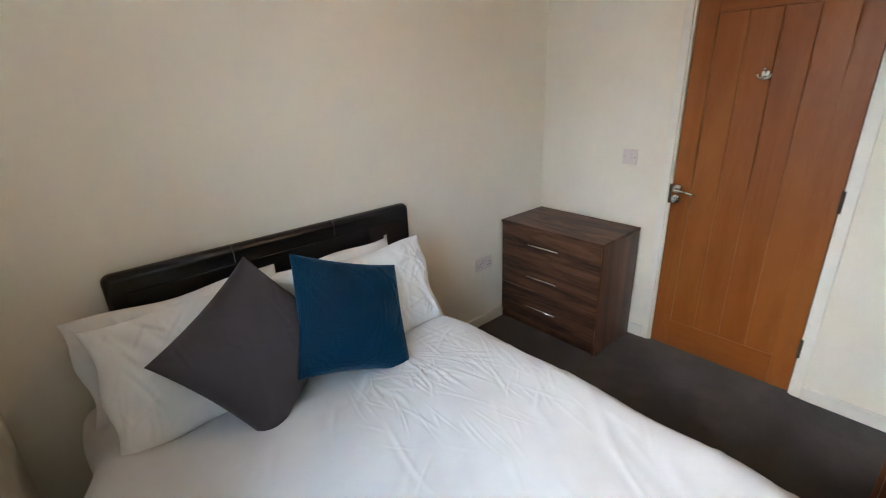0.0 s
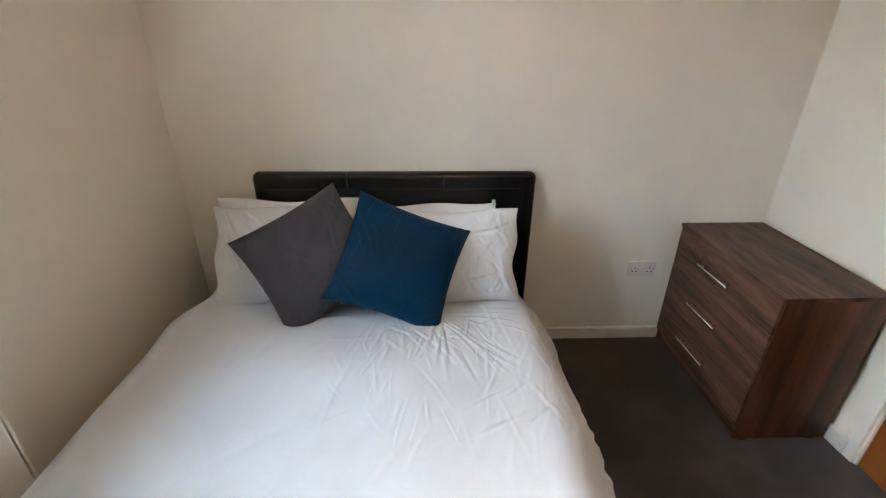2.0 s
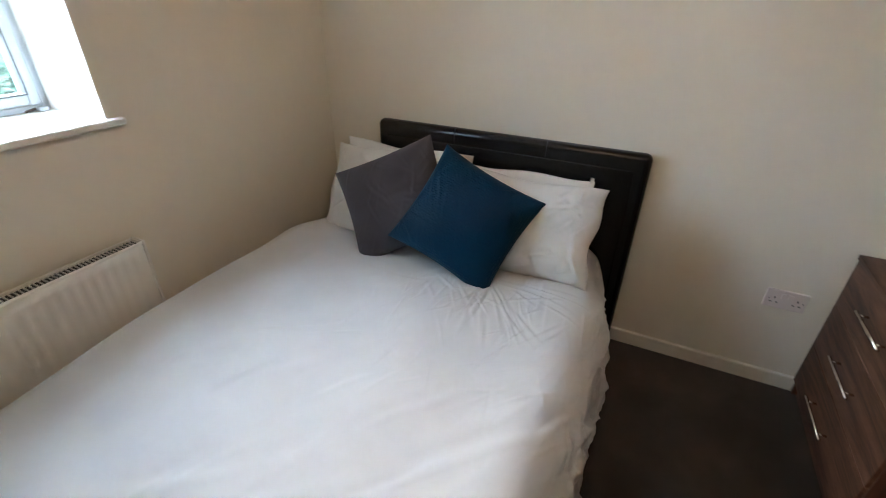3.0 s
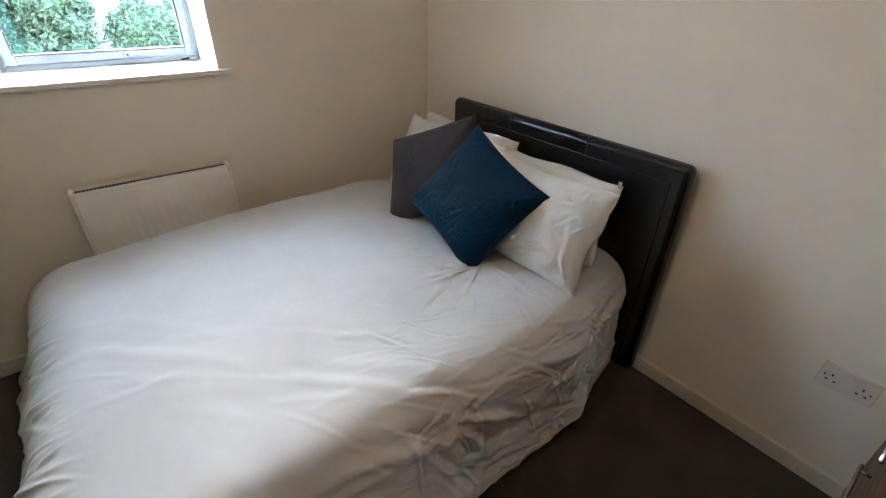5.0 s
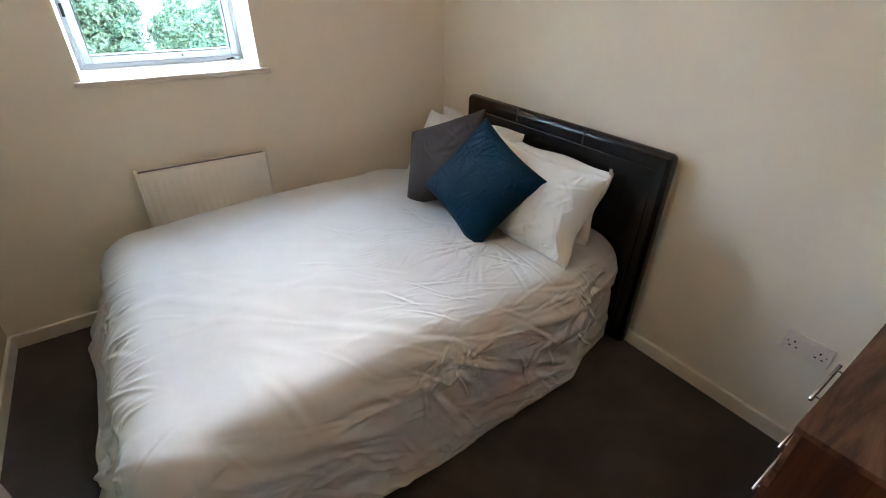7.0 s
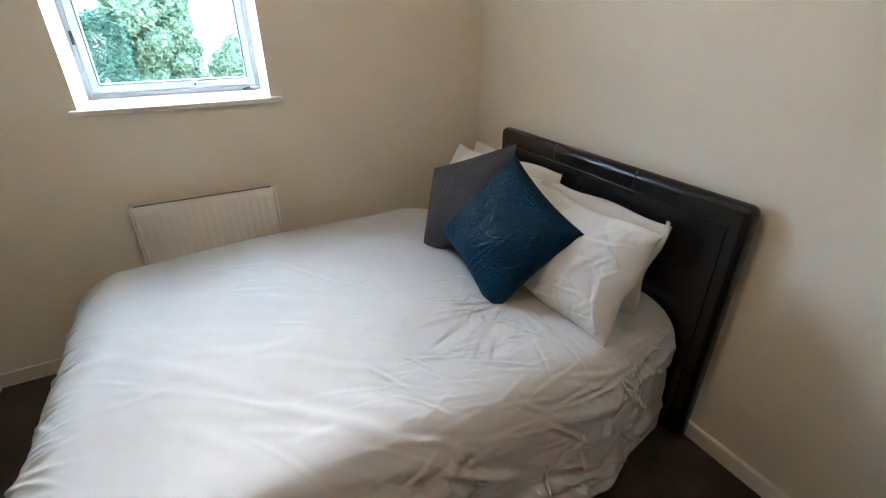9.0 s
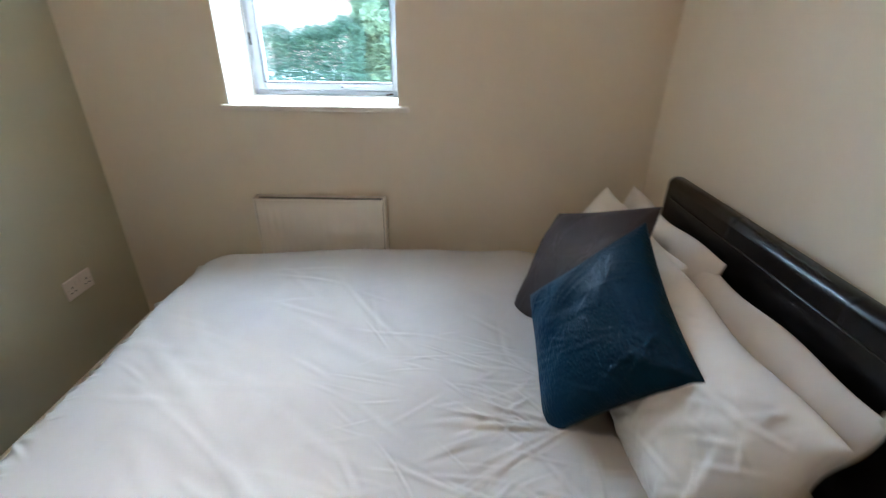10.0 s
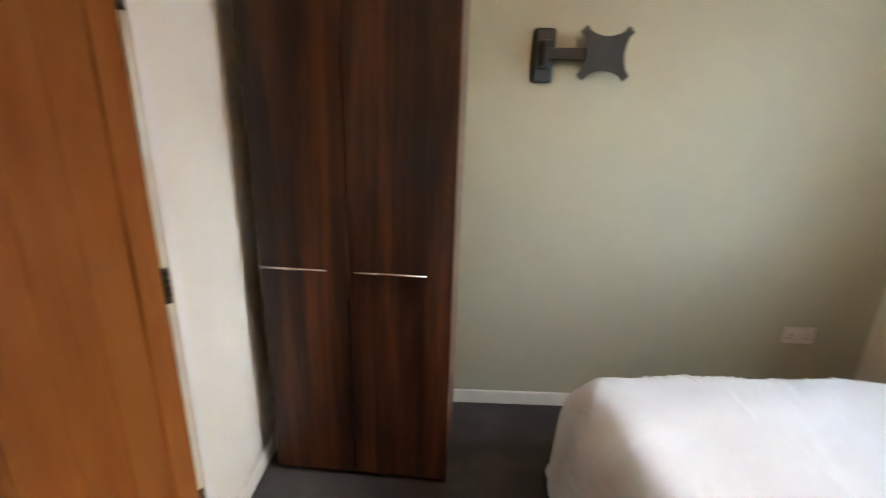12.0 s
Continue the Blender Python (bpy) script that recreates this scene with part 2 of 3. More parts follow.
def skirting(name, x0, x1, y0, y1, inward):
    """A softwood skirting board with an eased top edge; inward: the side that faces the room."""
    bm = boxed(x0, x1, y0, y1, 0.0, 0.072)
    top = [e for e in bm.edges if all(v.co.z > 0.07 for v in e.verts) and all((v.co - Vector(((x0 + x1) / 2, (y0 + y1) / 2, 0.072))).to_2d().dot(Vector(inward)) > 0 for v in e.verts)]
    bmesh.ops.bevel(bm, geom=top, offset=0.006, segments=3, profile=0.5, affect='EDGES')
    return solid(name, bm, M_GLOSS, "narrow off-white painted skirting board", "skirting")


def build_skirtings():
    s = 0.016
    skirting("baseboard_north", 0.0, XE, -s, 0.0, (0, -1))
    skirting("baseboard_west", 0.0, s, YS + s, -s, (1, 0))
    skirting("baseboard_south", 0.0, XE, YS, YS + s, (0, 1))
    skirting("baseboard_east", XE - s, XE, DY1 + 0.036, -s, (-1, 0))
    skirting("baseboard_east", XE - s, XE, YS + s, DY0 - 0.036, (-1, 0))


def build_door():
    door = thing("door_1", (XE, -1.26, 0), "closed oak veneered cottage door with vertical boards", "door", kind="structure")
    x0, x1 = XE + 0.004, XE + 0.044
    y0, y1, z0, z1 = -1.622, -0.896, 0.006, 1.962
    st = 0.098
    part("stile", boxed(x0, x1, y1 - st, y1, z0, z1, 0.002), M_OAK_V, door)
    part("stile", boxed(x0, x1, y0, y0 + st, z0, z1, 0.002), M_OAK_V, door)
    part("top_rail", boxed(x0, x1, y0 + st, y1 - st, z1 - 0.105, z1, 0.002), M_OAK_H, door)
    part("bottom_rail", boxed(x0, x1, y0 + st, y1 - st, z0, 0.175, 0.002), M_OAK_H, door)
    n = 4
    w = (y1 - y0 - 2 * st) / n
    for i in range(n):
        a = y0 + st + i * w
        part("board", boxed(x0 + 0.0055, x1 - 0.007, a + 0.0005, a + w - 0.0005, 0.175, z1 - 0.105, 0.0030, 1), M_OAK_V, door)
    part("back_panel", boxed(x0 + 0.0155, x0 + 0.0165, y0 + st - 0.004, y1 - st + 0.004, 0.171, z1 - 0.101), M_OAK_V, door)
    # lever handle on a round rose, thumb turn below it
    yh = -0.925
    h = part("door_handle", rod(bmesh.new(), (x0, yh, 0.985), (x0 - 0.009, yh, 0.985), 0.025, 28), M_CHROME, door, "chrome lever handle", True)
    bm = rod(bmesh.new(), (x0 - 0.008, yh, 0.985), (x0 - 0.052, yh, 0.985), 0.009, 16)
    rod(bm, (x0 - 0.048, yh + 0.006, 0.985), (x0 - 0.052, yh - 0.06, 0.981), 0.0085, 14, 0.0075)
    rod(bm, (x0 - 0.052, yh - 0.059, 0.981), (x0 - 0.046, yh - 0.112, 0.970), 0.0078, 14, 0.006)
    part("lever", bm, M_CHROME, h, "", True)
    t = part("thumb_turn", rod(bmesh.new(), (x0, yh + 0.003, 0.928), (x0 - 0.010, yh + 0.003, 0.928), 0.024, 28), M_CHROME, door, "round chrome thumb turn", True)
    bm = rod(bmesh.new(), (x0 - 0.009, yh + 0.003, 0.928), (x0 - 0.024, yh + 0.003, 0.928), 0.012, 18)
    box(bm, x0 - 0.034, x0 - 0.022, yh - 0.001, yh + 0.007, 0.915, 0.941, 0.002)
    part("knob", bm, M_CHROME, t)
    # double coat hook
    yk, zk = -1.237, 1.566
    hook = part("coat_hook", boxed(x0 - 0.006, x0 + 0.004, yk - 0.016, yk + 0.016, zk - 0.016, zk + 0.022, 0.003), M_CHROME, door, "small chrome double coat hook")
    for s in (-1, 1):
        bm = rod(bmesh.new(), (x0 - 0.004, yk, zk), (x0 - 0.020, yk + s * 0.020, zk - 0.012), 0.0038, 10)
        rod(bm, (x0 - 0.020, yk + s * 0.020, zk - 0.012), (x0 - 0.020, yk + s * 0.026, zk + 0.002), 0.0038, 10)
        bmesh.ops.create_uvsphere(bm, u_segments=10, v_segments=8, radius=0.006, matrix=Matrix.Translation((x0 - 0.020, yk + s * 0.027, zk + 0.004)))
        part("prong", bm, M_CHROME, hook, "", True)
    bm = rod(bmesh.new(), (x0 - 0.004, yk, zk + 0.012), (x0 - 0.026, yk, zk + 0.03), 0.0038, 10)
    bmesh.ops.create_uvsphere(bm, u_segments=10, v_segments=8, radius=0.0065, matrix=Matrix.Translation((x0 - 0.027, yk, zk + 0.031)))
    part("prong", bm, M_CHROME, hook, "", True)
    for z in (0.268, 1.027, 1.762):
        hinge = part("hinge", boxed(XE - 0.002, XE + 0.006, y0 - 0.032, y0 + 0.004, z - 0.052, z + 0.052, 0.001), M_STEEL, door, "satin steel butt hinge")
        bm = bmesh.new()
        for k in range(5):
            rod(bm, (XE - 0.006, y0 - 0.004, z - 0.05 + k * 0.0202), (XE - 0.006, y0 - 0.004, z - 0.0312 + k * 0.0202), 0.0065, 12)
        part("knuckle", bm, M_STEEL, hinge, "", True)
    # keep in the frame beside the lock
    part("strike_plate", boxed(XE - 0.002, XE + 0.012, y1 + 0.002, y1 + 0.014, 0.90, 1.01, 0.001), M_STEEL, door, "steel strike plate in the frame")
    # lining and architrave
    frame_ob = thing("door_frame", (XE, -1.26, 0), "off-white painted door lining and narrow architrave", "door frame", kind="structure")
    lx0, lx1 = XE - 0.001, XE + 0.121
    part("jamb", boxed(lx0, lx1, DY0, y0 - 0.004, 0, DZ1, 0.001), M_GLOSS, frame_ob)
    part("jamb", boxed(lx0, lx1, y1 + 0.004, DY1, 0, DZ1, 0.001), M_GLOSS, frame_ob)
    part("head", boxed(lx0, lx1, y0 - 0.004, y1 + 0.004, z1 + 0.004, DZ1, 0.001), M_GLOSS, frame_ob)
    for a, b in ((DY0 - 0.034, DY0 + 0.010), (DY1 - 0.010, DY1 + 0.034)):
        part("architrave", boxed(XE - 0.014, XE, a, b, 0, DZ1 + 0.032, 0.004, 3), M_GLOSS, frame_ob)
    part("architrave", boxed(XE - 0.014, XE, DY0 + 0.011, DY1 - 0.011, DZ1 - 0.010, DZ1 + 0.032, 0.004, 3), M_GLOSS, frame_ob)


def ring(bm, x0, x1, y0, y1, z0, z1, w, bevel):
    box(bm, x0, x1, y0, y0 + w, z0, z1, bevel)
    box(bm, x0, x1, y1 - w, y1, z0, z1, bevel)
    box(bm, x0, x1, y0 + w, y1 - w, z0, z0 + w, bevel)
    box(bm, x0, x1, y0 + w, y1 - w, z1 - w, z1, bevel)
    return bm


def build_window():
    win = thing("window_1", (-0.34, -1.544, WZ0), "white uPVC top-hung window, closed, in a deep white reveal", "window", kind="structure")
    xf = -0.315
    zs = 1.192
    f = 0.022
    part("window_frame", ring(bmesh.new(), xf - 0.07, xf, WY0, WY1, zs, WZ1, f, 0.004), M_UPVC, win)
    s = 0.037
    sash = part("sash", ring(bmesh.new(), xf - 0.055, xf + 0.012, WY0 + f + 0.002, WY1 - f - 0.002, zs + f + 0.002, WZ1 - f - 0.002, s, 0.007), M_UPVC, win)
    a, b, c, d = WY0 + f + s, WY1 - f - s, zs + f + s, WZ1 - f - s
    part("gasket", ring(bmesh.new(), xf - 0.03, xf + 0.0135, a - 0.001, b + 0.001, c - 0.001, d + 0.001, 0.0045, 0.0), M_GASKET, sash, "dark grey rubber gasket")
    pane = part("pane", boxed(xf - 0.028, xf - 0.004, a - 0.003, b + 0.003, c - 0.003, d + 0.003), M_GLASS, sash, "clear double glazed pane")
    pane.visible_shadow = False
    ym = (WY0 + WY1) / 2 + 0.075
    handle = part("handle", boxed(xf + 0.012, xf + 0.026, ym - 0.016, ym + 0.016, zs + 0.030, zs + 0.058, 0.005, 3), M_UPVC, sash, "white plastic window handle")
    part("grip", boxed(xf + 0.024, xf + 0.037, ym - 0.008, ym + 0.125, zs + 0.035, zs + 0.053, 0.006, 3), M_UPVC, handle)
    part("keyhole", rod(bmesh.new(), (xf + 0.0385, ym - 0.001, zs + 0.044), (xf + 0.030, ym - 0.001, zs + 0.044), 0.0045, 12), M_DARK, handle)
    for z in (1.42, 1.66):
        part("stay", boxed(xf - 0.001, xf + 0.005, WY0 + f - 0.010, WY0 + f + 0.006, z, z + 0.055, 0.002), M_BLACK, win, "dark metal keeper on the frame")
    catch = part("restrictor", boxed(xf + 0.001, xf + 0.03, WY1 - 0.050, WY1 - 0.020, zs, zs + 0.016, 0.004, 3), M_UPVC, win, "small white restrictor catch")
    part("pin", rod(bmesh.new(), (xf + 0.016, WY1 - 0.055, zs + 0.012), (xf + 0.016, WY1 - 0.090, zs + 0.006), 0.004, 10), M_STEEL, catch)
    # board from the frame to its rounded nose over the room
    bm = boxed(xf - 0.05, 0.0, WY0 + 0.001, WY1 - 0.001, WZ0 + 0.001, zs)
    box(bm, 0.0, 0.032, WY0 - 0.027, WY1 + 0.047, WZ0 - 0.004, zs, 0.007, 3)
    part("window_sill", bm, M_GLOSS, win, "off-white painted window board")
    # white plaster skin of the reveal
    bm = boxed(xf, 0.0015, WY0, WY0 + 0.003, zs, WZ1)
    box(bm, xf, 0.0015, WY1 - 0.003, WY1, zs, WZ1)
    box(bm, xf, 0.0015, WY0 + 0.003, WY1 - 0.003, WZ1 - 0.003, WZ1)
    part("reveal", bm, M_CEIL, win, "white painted reveal")


# ---- fittings ----
def plate_thing(name, label, category, w, h, at, turn, double):
    """A moulded faceplate that faces -y before the turn."""
    ob = thing(name, (0, 0, 0), label, category)
    d = 0.009
    part("faceplate", boxed(-w / 2, w / 2, -d, 0, -h / 2, h / 2, 0.004, 3), M_PLATE, ob)
    if double:
        for sx in (-1, 1):
            cx = sx * w * 0.27
            part("rocker", boxed(sx * 0.013 - 0.008, sx * 0.013 + 0.008, -d - 0.003, -d + 0.003, 0.004, 0.030, 0.0015), M_PLATE, ob)
            for px, pz, pw, ph in ((0, 0.006, 0.005, 0.009), (-0.011, -0.016, 0.008, 0.005), (0.011, -0.016, 0.008, 0.005)):
                part("pin_slot", boxed(cx + px - pw / 2, cx + px + pw / 2, -d - 0.0006, -d + 0.002, pz - ph / 2, pz + ph / 2), M_DARK, ob)
        for sx in (-1, 1):
            part("screw", rod(bmesh.new(), (sx * 0.06 * w / 0.15, -d - 0.0008, 0), (sx * 0.06 * w / 0.15, -d + 0.002, 0), 0.003, 10), M_CHROME, ob)
    else:
        part("rocker", boxed(-0.011, 0.011, -d - 0.004, -d + 0.003, -0.018, 0.018, 0.002), M_PLATE, ob)
        for sx in (-1, 1):
            part("screw", rod(bmesh.new(), (sx * 0.033, -d - 0.0008, 0), (sx * 0.033, -d + 0.002, 0), 0.003, 10), M_CHROME, ob)
    ob.matrix_basis = pose(*at, 0, 0, turn)
    return ob


def build_ceiling_light():
    x, y = 1.47, -1.29
    lamp = thing("ceiling_light", (x, y, H), "white ceiling pendant with a warm bulb, switched on", "ceiling light")
    part("ceiling_rose", rod(bmesh.new(), (x, y, H), (x, y, H - 0.028), 0.042, 28, 0.030), M_PLATE, lamp, "", True)
    part("flex", rod(bmesh.new(), (x, y, H - 0.026), (x, y, H - 0.13), 0.0032, 8), M_PLATE, lamp, "", True)
    part("lamp_holder", rod(bmesh.new(), (x, y, H - 0.125), (x, y, H - 0.175), 0.013, 18, 0.019), M_PLATE, lamp, "", True)
    bm = rod(bmesh.new(), (x, y, H - 0.172), (x, y, H - 0.195), 0.014, 18, 0.022)
    bmesh.ops.create_uvsphere(bm, u_segments=24, v_segments=16, radius=0.031, matrix=Matrix.Translation((x, y, H - 0.216)))
    part("bulb", bm, M_BULB, lamp, "glowing warm white bulb", True)


def build_radiator():
    y0, y1, z0, z1 = -1.853, -1.233, 0.20, 0.785
    rad = thing("radiator", (0.06, -1.543, z0), "white ribbed panel radiator hung under the window", "radiator")
    # pressed steel sheet with shallow upright flutes
    bm = bmesh.new()
    flutes, steps = 17, 8
    ya, yb = y0 + 0.012, y1 - 0.012
    cols = []
    for i in range(flutes * steps + 1):
        q = i / (flutes * steps)
        w = 0.5 - 0.5 * math.cos(2 * math.pi * q * flutes)
        d = 0.0019 * smooth_step(0.25, 0.75, w)
        yy = ya + (yb - ya) * q
        cols.append([bm.verts.new((xx, yy, zz)) for xx, zz in ((0.086, z0), (0.095, z0 + 0.006), (0.095, z0 + 0.03), (0.095 - d, z0 + 0.05), (0.095 - d, z1 - 0.07), (0.095, z1 - 0.05), (0.095, z1 - 0.016), (0.086, z1 - 0.010))])
    for p, q in zip(cols, cols[1:]):
        for i in range(7):
            bm.faces.new((p[i], q[i], q[i + 1], p[i + 1]))
    part("front_panel", bm, M_RAD, rad, "", True)
    part("back_panel", boxed(0.034, 0.042, y0 + 0.01, y1 - 0.01, z0, z1 - 0.012, 0.002), M_RAD, rad)
    for a, b in ((y0, y0 + 0.010), (y1 - 0.010, y1)):
        part("side_panel", boxed(0.032, 0.099, a, b, z0 + 0.01, z1, 0.003), M_RAD, rad)
    grille = part("top_grille", ring_flat(0.034, 0.097, y0 + 0.010, y1 - 0.010, z1 - 0.012, z1 - 0.002, 0.0045), M_RAD, rad)
    bm = bmesh.new()
    k = 46
    for i in range(k):
        a = y0 + 0.018 + i * (y1 - y0 - 0.036) / (k - 1)
        box(bm, 0.040, 0.091, a - 0.0011, a + 0.0011, z1 - 0.0095, z1 - 0.006)
    tagged(part("grille_infill", bm, M_RAD, grille), kind="stuff")
    # Near-black block close under the slats stands in for the shade inside.
    part("shaded_core", boxed(0.044, 0.082, y0 + 0.012, y1 - 0.012, z0 + 0.02, z1 - 0.0105), M_DARK, rad)
    for a in (y0 + 0.12, y1 - 0.12):
        part("bracket", boxed(0.0, 0.036, a - 0.02, a + 0.02, z0 + 0.06, z1 - 0.08, 0.002), M_RAD, rad)
    for a in (y0 + 0.04, y1 - 0.04):
        bm = rod(bmesh.new(), (0.06, a, z0 + 0.02), (0.06, a, 0.004), 0.0075, 12)
        part("pipe", bm, M_CHROME, rad, "", True)


def ring_flat(x0, x1, y0, y1, z0, z1, w):
    bm = boxed(x0, x0 + w, y0, y1, z0, z1, 0.001)
    box(bm, x1 - w, x1, y0, y1, z0, z1, 0.001)
    box(bm, x0 + w, x1 - w, y0, y0 + w, z0, z1, 0.001)
    box(bm, x0 + w, x1 - w, y1 - w, y1, z0, z1, 0.001)
    return bm


def build_tv_bracket():
    tv = thing("tv_wall_bracket", (1.63, YS, 1.63), "black metal swing-arm television bracket, empty, screwed to the wall", "tv bracket")
    y = YS
    part("wall_plate", boxed(1.738, 1.832, y, y + 0.035, 1.632, 1.848, 0.016, 4), M_BLACK, tv, "", True)
    bm = boxed(1.760, 1.810, y + 0.030, y + 0.058, 1.685, 1.800, 0.010, 3)
    part("hinge_block", bm, M_BLACK, tv)
    arm = part("arm", boxed(1.58, 1.785, y + 0.040, y + 0.062, 1.722, 1.770, 0.006, 3), M_BLACK, tv)
    part("pivot", rod(bmesh.new(), (1.785, y + 0.051, 1.702), (1.785, y + 0.051, 1.790), 0.017, 18), M_BLACK, arm)
    part("pivot", rod(bmesh.new(), (1.598, y + 0.058, 1.702), (1.598, y + 0.058, 1.790), 0.015, 18), M_BLACK, arm)
    # plate with four splayed ears and hollowed sides
    cx, cz, hw, hh = 1.541, 1.750, 0.108, 0.106
    bm = bmesh.new()
    outline = []
    for k in range(4):
        a0 = math.pi / 4 + k * math.pi / 2
        sx, sz = math.copysign(1, math.cos(a0)), math.copysign(1, math.sin(a0))
        t1, t2 = ((0.022, 0.0), (0.0, 0.022)) if sx * sz < 0 else ((0.0, 0.022), (0.022, 0.0))
        outline.append((cx + sx * (hw - t1[0]), cz + sz * (hh - t1[1])))
        outline.append((cx + sx * (hw - t2[0]), cz + sz * (hh - t2[1])))
        # hollow towards the next corner
        a1 = a0 + math.pi / 2
        ex, ez = math.copysign(1, math.cos(a1)), math.copysign(1, math.sin(a1))
        for f in (0.20, 0.3, 0.4, 0.5, 0.6, 0.7, 0.80):
            px, pz = sx + (ex - sx) * f, sz + (ez - sz) * f
            dip = 1 - (0.27 if abs(ez - sz) > 1 else 0.38) * math.sin(math.pi * f) ** 1.1
            if abs(ex - sx) > 1:
                outline.append((cx + px * hw, cz + pz * hh * dip))
            else:
                outline.append((cx + px * hw * dip, cz + pz * hh))
    vs = [bm.verts.new((px, y + 0.062, pz)) for px, pz in outline]
    face = bm.faces.new(vs)
    out = bmesh.ops.extrude_face_region(bm, geom=[face])
    bmesh.ops.translate(bm, verts=[v for v in out["geom"] if isinstance(v, bmesh.types.BMVert)], vec=(0, 0.010, 0))
    plate = part("screen_plate", bm, M_BLACK, tv)
    for sx in (-1, 1):
        for sz in (-1, 1):
            bm = rod(bmesh.new(), (cx + sx * 0.090, y + 0.071, cz + sz * 0.088), (cx + sx * 0.090, y + 0.0745, cz + sz * 0.088), 0.006, 12)
            part("screw", bm, M_STEEL, plate)
    part("tilt_block", boxed(cx - 0.032, cx + 0.072, y + 0.046, y + 0.063, cz - 0.035, cz + 0.035, 0.005), M_BLACK, tv)


# ---- furniture ----
def bar_handle(parent, a, b, out, r=0.0055):
    """A thin round bar on two short posts; out: the way from the front to the bar."""
    a, b, out = Vector(a), Vector(b), Vector(out)
    h = part("handle", rod(bmesh.new(), a + out, b + out, r, 12), M_CHROME, parent, "thin chrome bar handle", True)
    d = (b - a).normalized() * 0.028
    for q in (a + d, b - d):
        part("post", rod(bmesh.new(), q, q + out, 0.0042, 10), M_CHROME, h, "", True)


def build_drawers():
    x0, x1, y0, y1, z1 = 2.492, 2.905, -0.758, -0.034, 0.731
    ch = thing("chest_of_drawers", ((x0 + x1) / 2, (y0 + y1) / 2, 0), "dark walnut chest of three drawers in the corner", "chest of drawers")
    part("top", boxed(x0 - 0.014, x1, y0 - 0.004, y1 + 0.004, z1 - 0.018, z1, 0.0015), M_WALNUT_H, ch)
    part("side_panel", boxed(x0 + 0.002, x1, y0, y0 + 0.016, 0.012, z1 - 0.018, 0.001), M_WALNUT_V, ch)
    part("side_panel", boxed(x0 + 0.002, x1, y1 - 0.016, y1, 0.012, z1 - 0.018, 0.001), M_WALNUT_V, ch)
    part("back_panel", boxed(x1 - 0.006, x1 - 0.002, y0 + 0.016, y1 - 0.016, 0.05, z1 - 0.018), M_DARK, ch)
    part("plinth", boxed(x0 + 0.024, x0 + 0.040, y0 + 0.017, y1 - 0.017, 0.006, 0.085), M_WALNUT_H, ch)
    for z0, z2, zh in ((0.086, 0.294, 0.198), (0.297, 0.505, 0.410), (0.508, 0.711, 0.625)):
        dr = part("drawer", boxed(x0 - 0.010, x0 + 0.007, y0 + 0.003, y1 - 0.003, z0, z2, 0.0015), M_WALNUT_H, ch)
        bar_handle(dr, (x0 - 0.010, -0.495, zh - 0.006), (x0 - 0.010, -0.272, zh - 0.006), (-0.028, 0, 0))
        part("drawer_box", boxed(x0 + 0.008, x1 - 0.02, y0 + 0.03, y1 - 0.03, z0 + 0.02, z2 - 0.03), M_WALNUT_H, dr)
    for px in (x0 + 0.05, x1 - 0.05):
        for py in (y0 + 0.01, y1 - 0.01):
            part("foot", boxed(px - 0.02, px + 0.02, py - 0.009, py + 0.009, 0.0, 0.013, 0.003), M_BLACK, ch)


def build_wardrobe():
    x0, x1, yb, yf, z1 = 2.122, 2.846, YS + 0.050, -2.042, 1.93
    w = thing("wardrobe", ((x0 + x1) / 2, (yb + yf) / 2, 0), "tall dark walnut two-door wardrobe standing on the carpet", "wardrobe")
    part("side_panel", boxed(x0, x0 + 0.016, yb, yf - 0.001, 0.004, z1 - 0.016, 0.001), M_WALNUT_V, w)
    part("side_panel", boxed(x1 - 0.016, x1, yb, yf - 0.001, 0.004, z1 - 0.016, 0.001), M_WALNUT_V, w)
    part("top", boxed(x0, x1, yb, yf + 0.018, z1 - 0.016, z1, 0.001), M_WALNUT_H, w)
    part("base", boxed(x0 + 0.016, x1 - 0.016, yb, yf - 0.001, 0.05, 0.066), M_WALNUT_H, w)
    part("back_panel", boxed(x0 + 0.016, x1 - 0.016, yb, yb + 0.004, 0.05, z1 - 0.016), M_WALNUT_V, w)
    part("plinth", boxed(x0 + 0.016, x1 - 0.016, yf - 0.022, yf - 0.006, 0.002, 0.05), M_WALNUT_H, w)
    xm = (x0 + x1) / 2 + 0.022
    for a, b, ha, hb in ((x0 + 0.001, xm - 0.0015, 2.216, 2.474), (xm + 0.0015, x1 - 0.001, 2.580, 2.834)):
        d = part("door", boxed(a, b, yf, yf + 0.017, 0.026, z1 - 0.018, 0.0008, 1), M_WALNUT_V, w)
        bar_handle(d, (ha, yf + 0.017, 0.943), (hb, yf + 0.017, 0.943), (0, 0.026, 0), 0.005)
    # it stands a little askew to the wall
    w.rotation_euler.z = radians(-4.0)


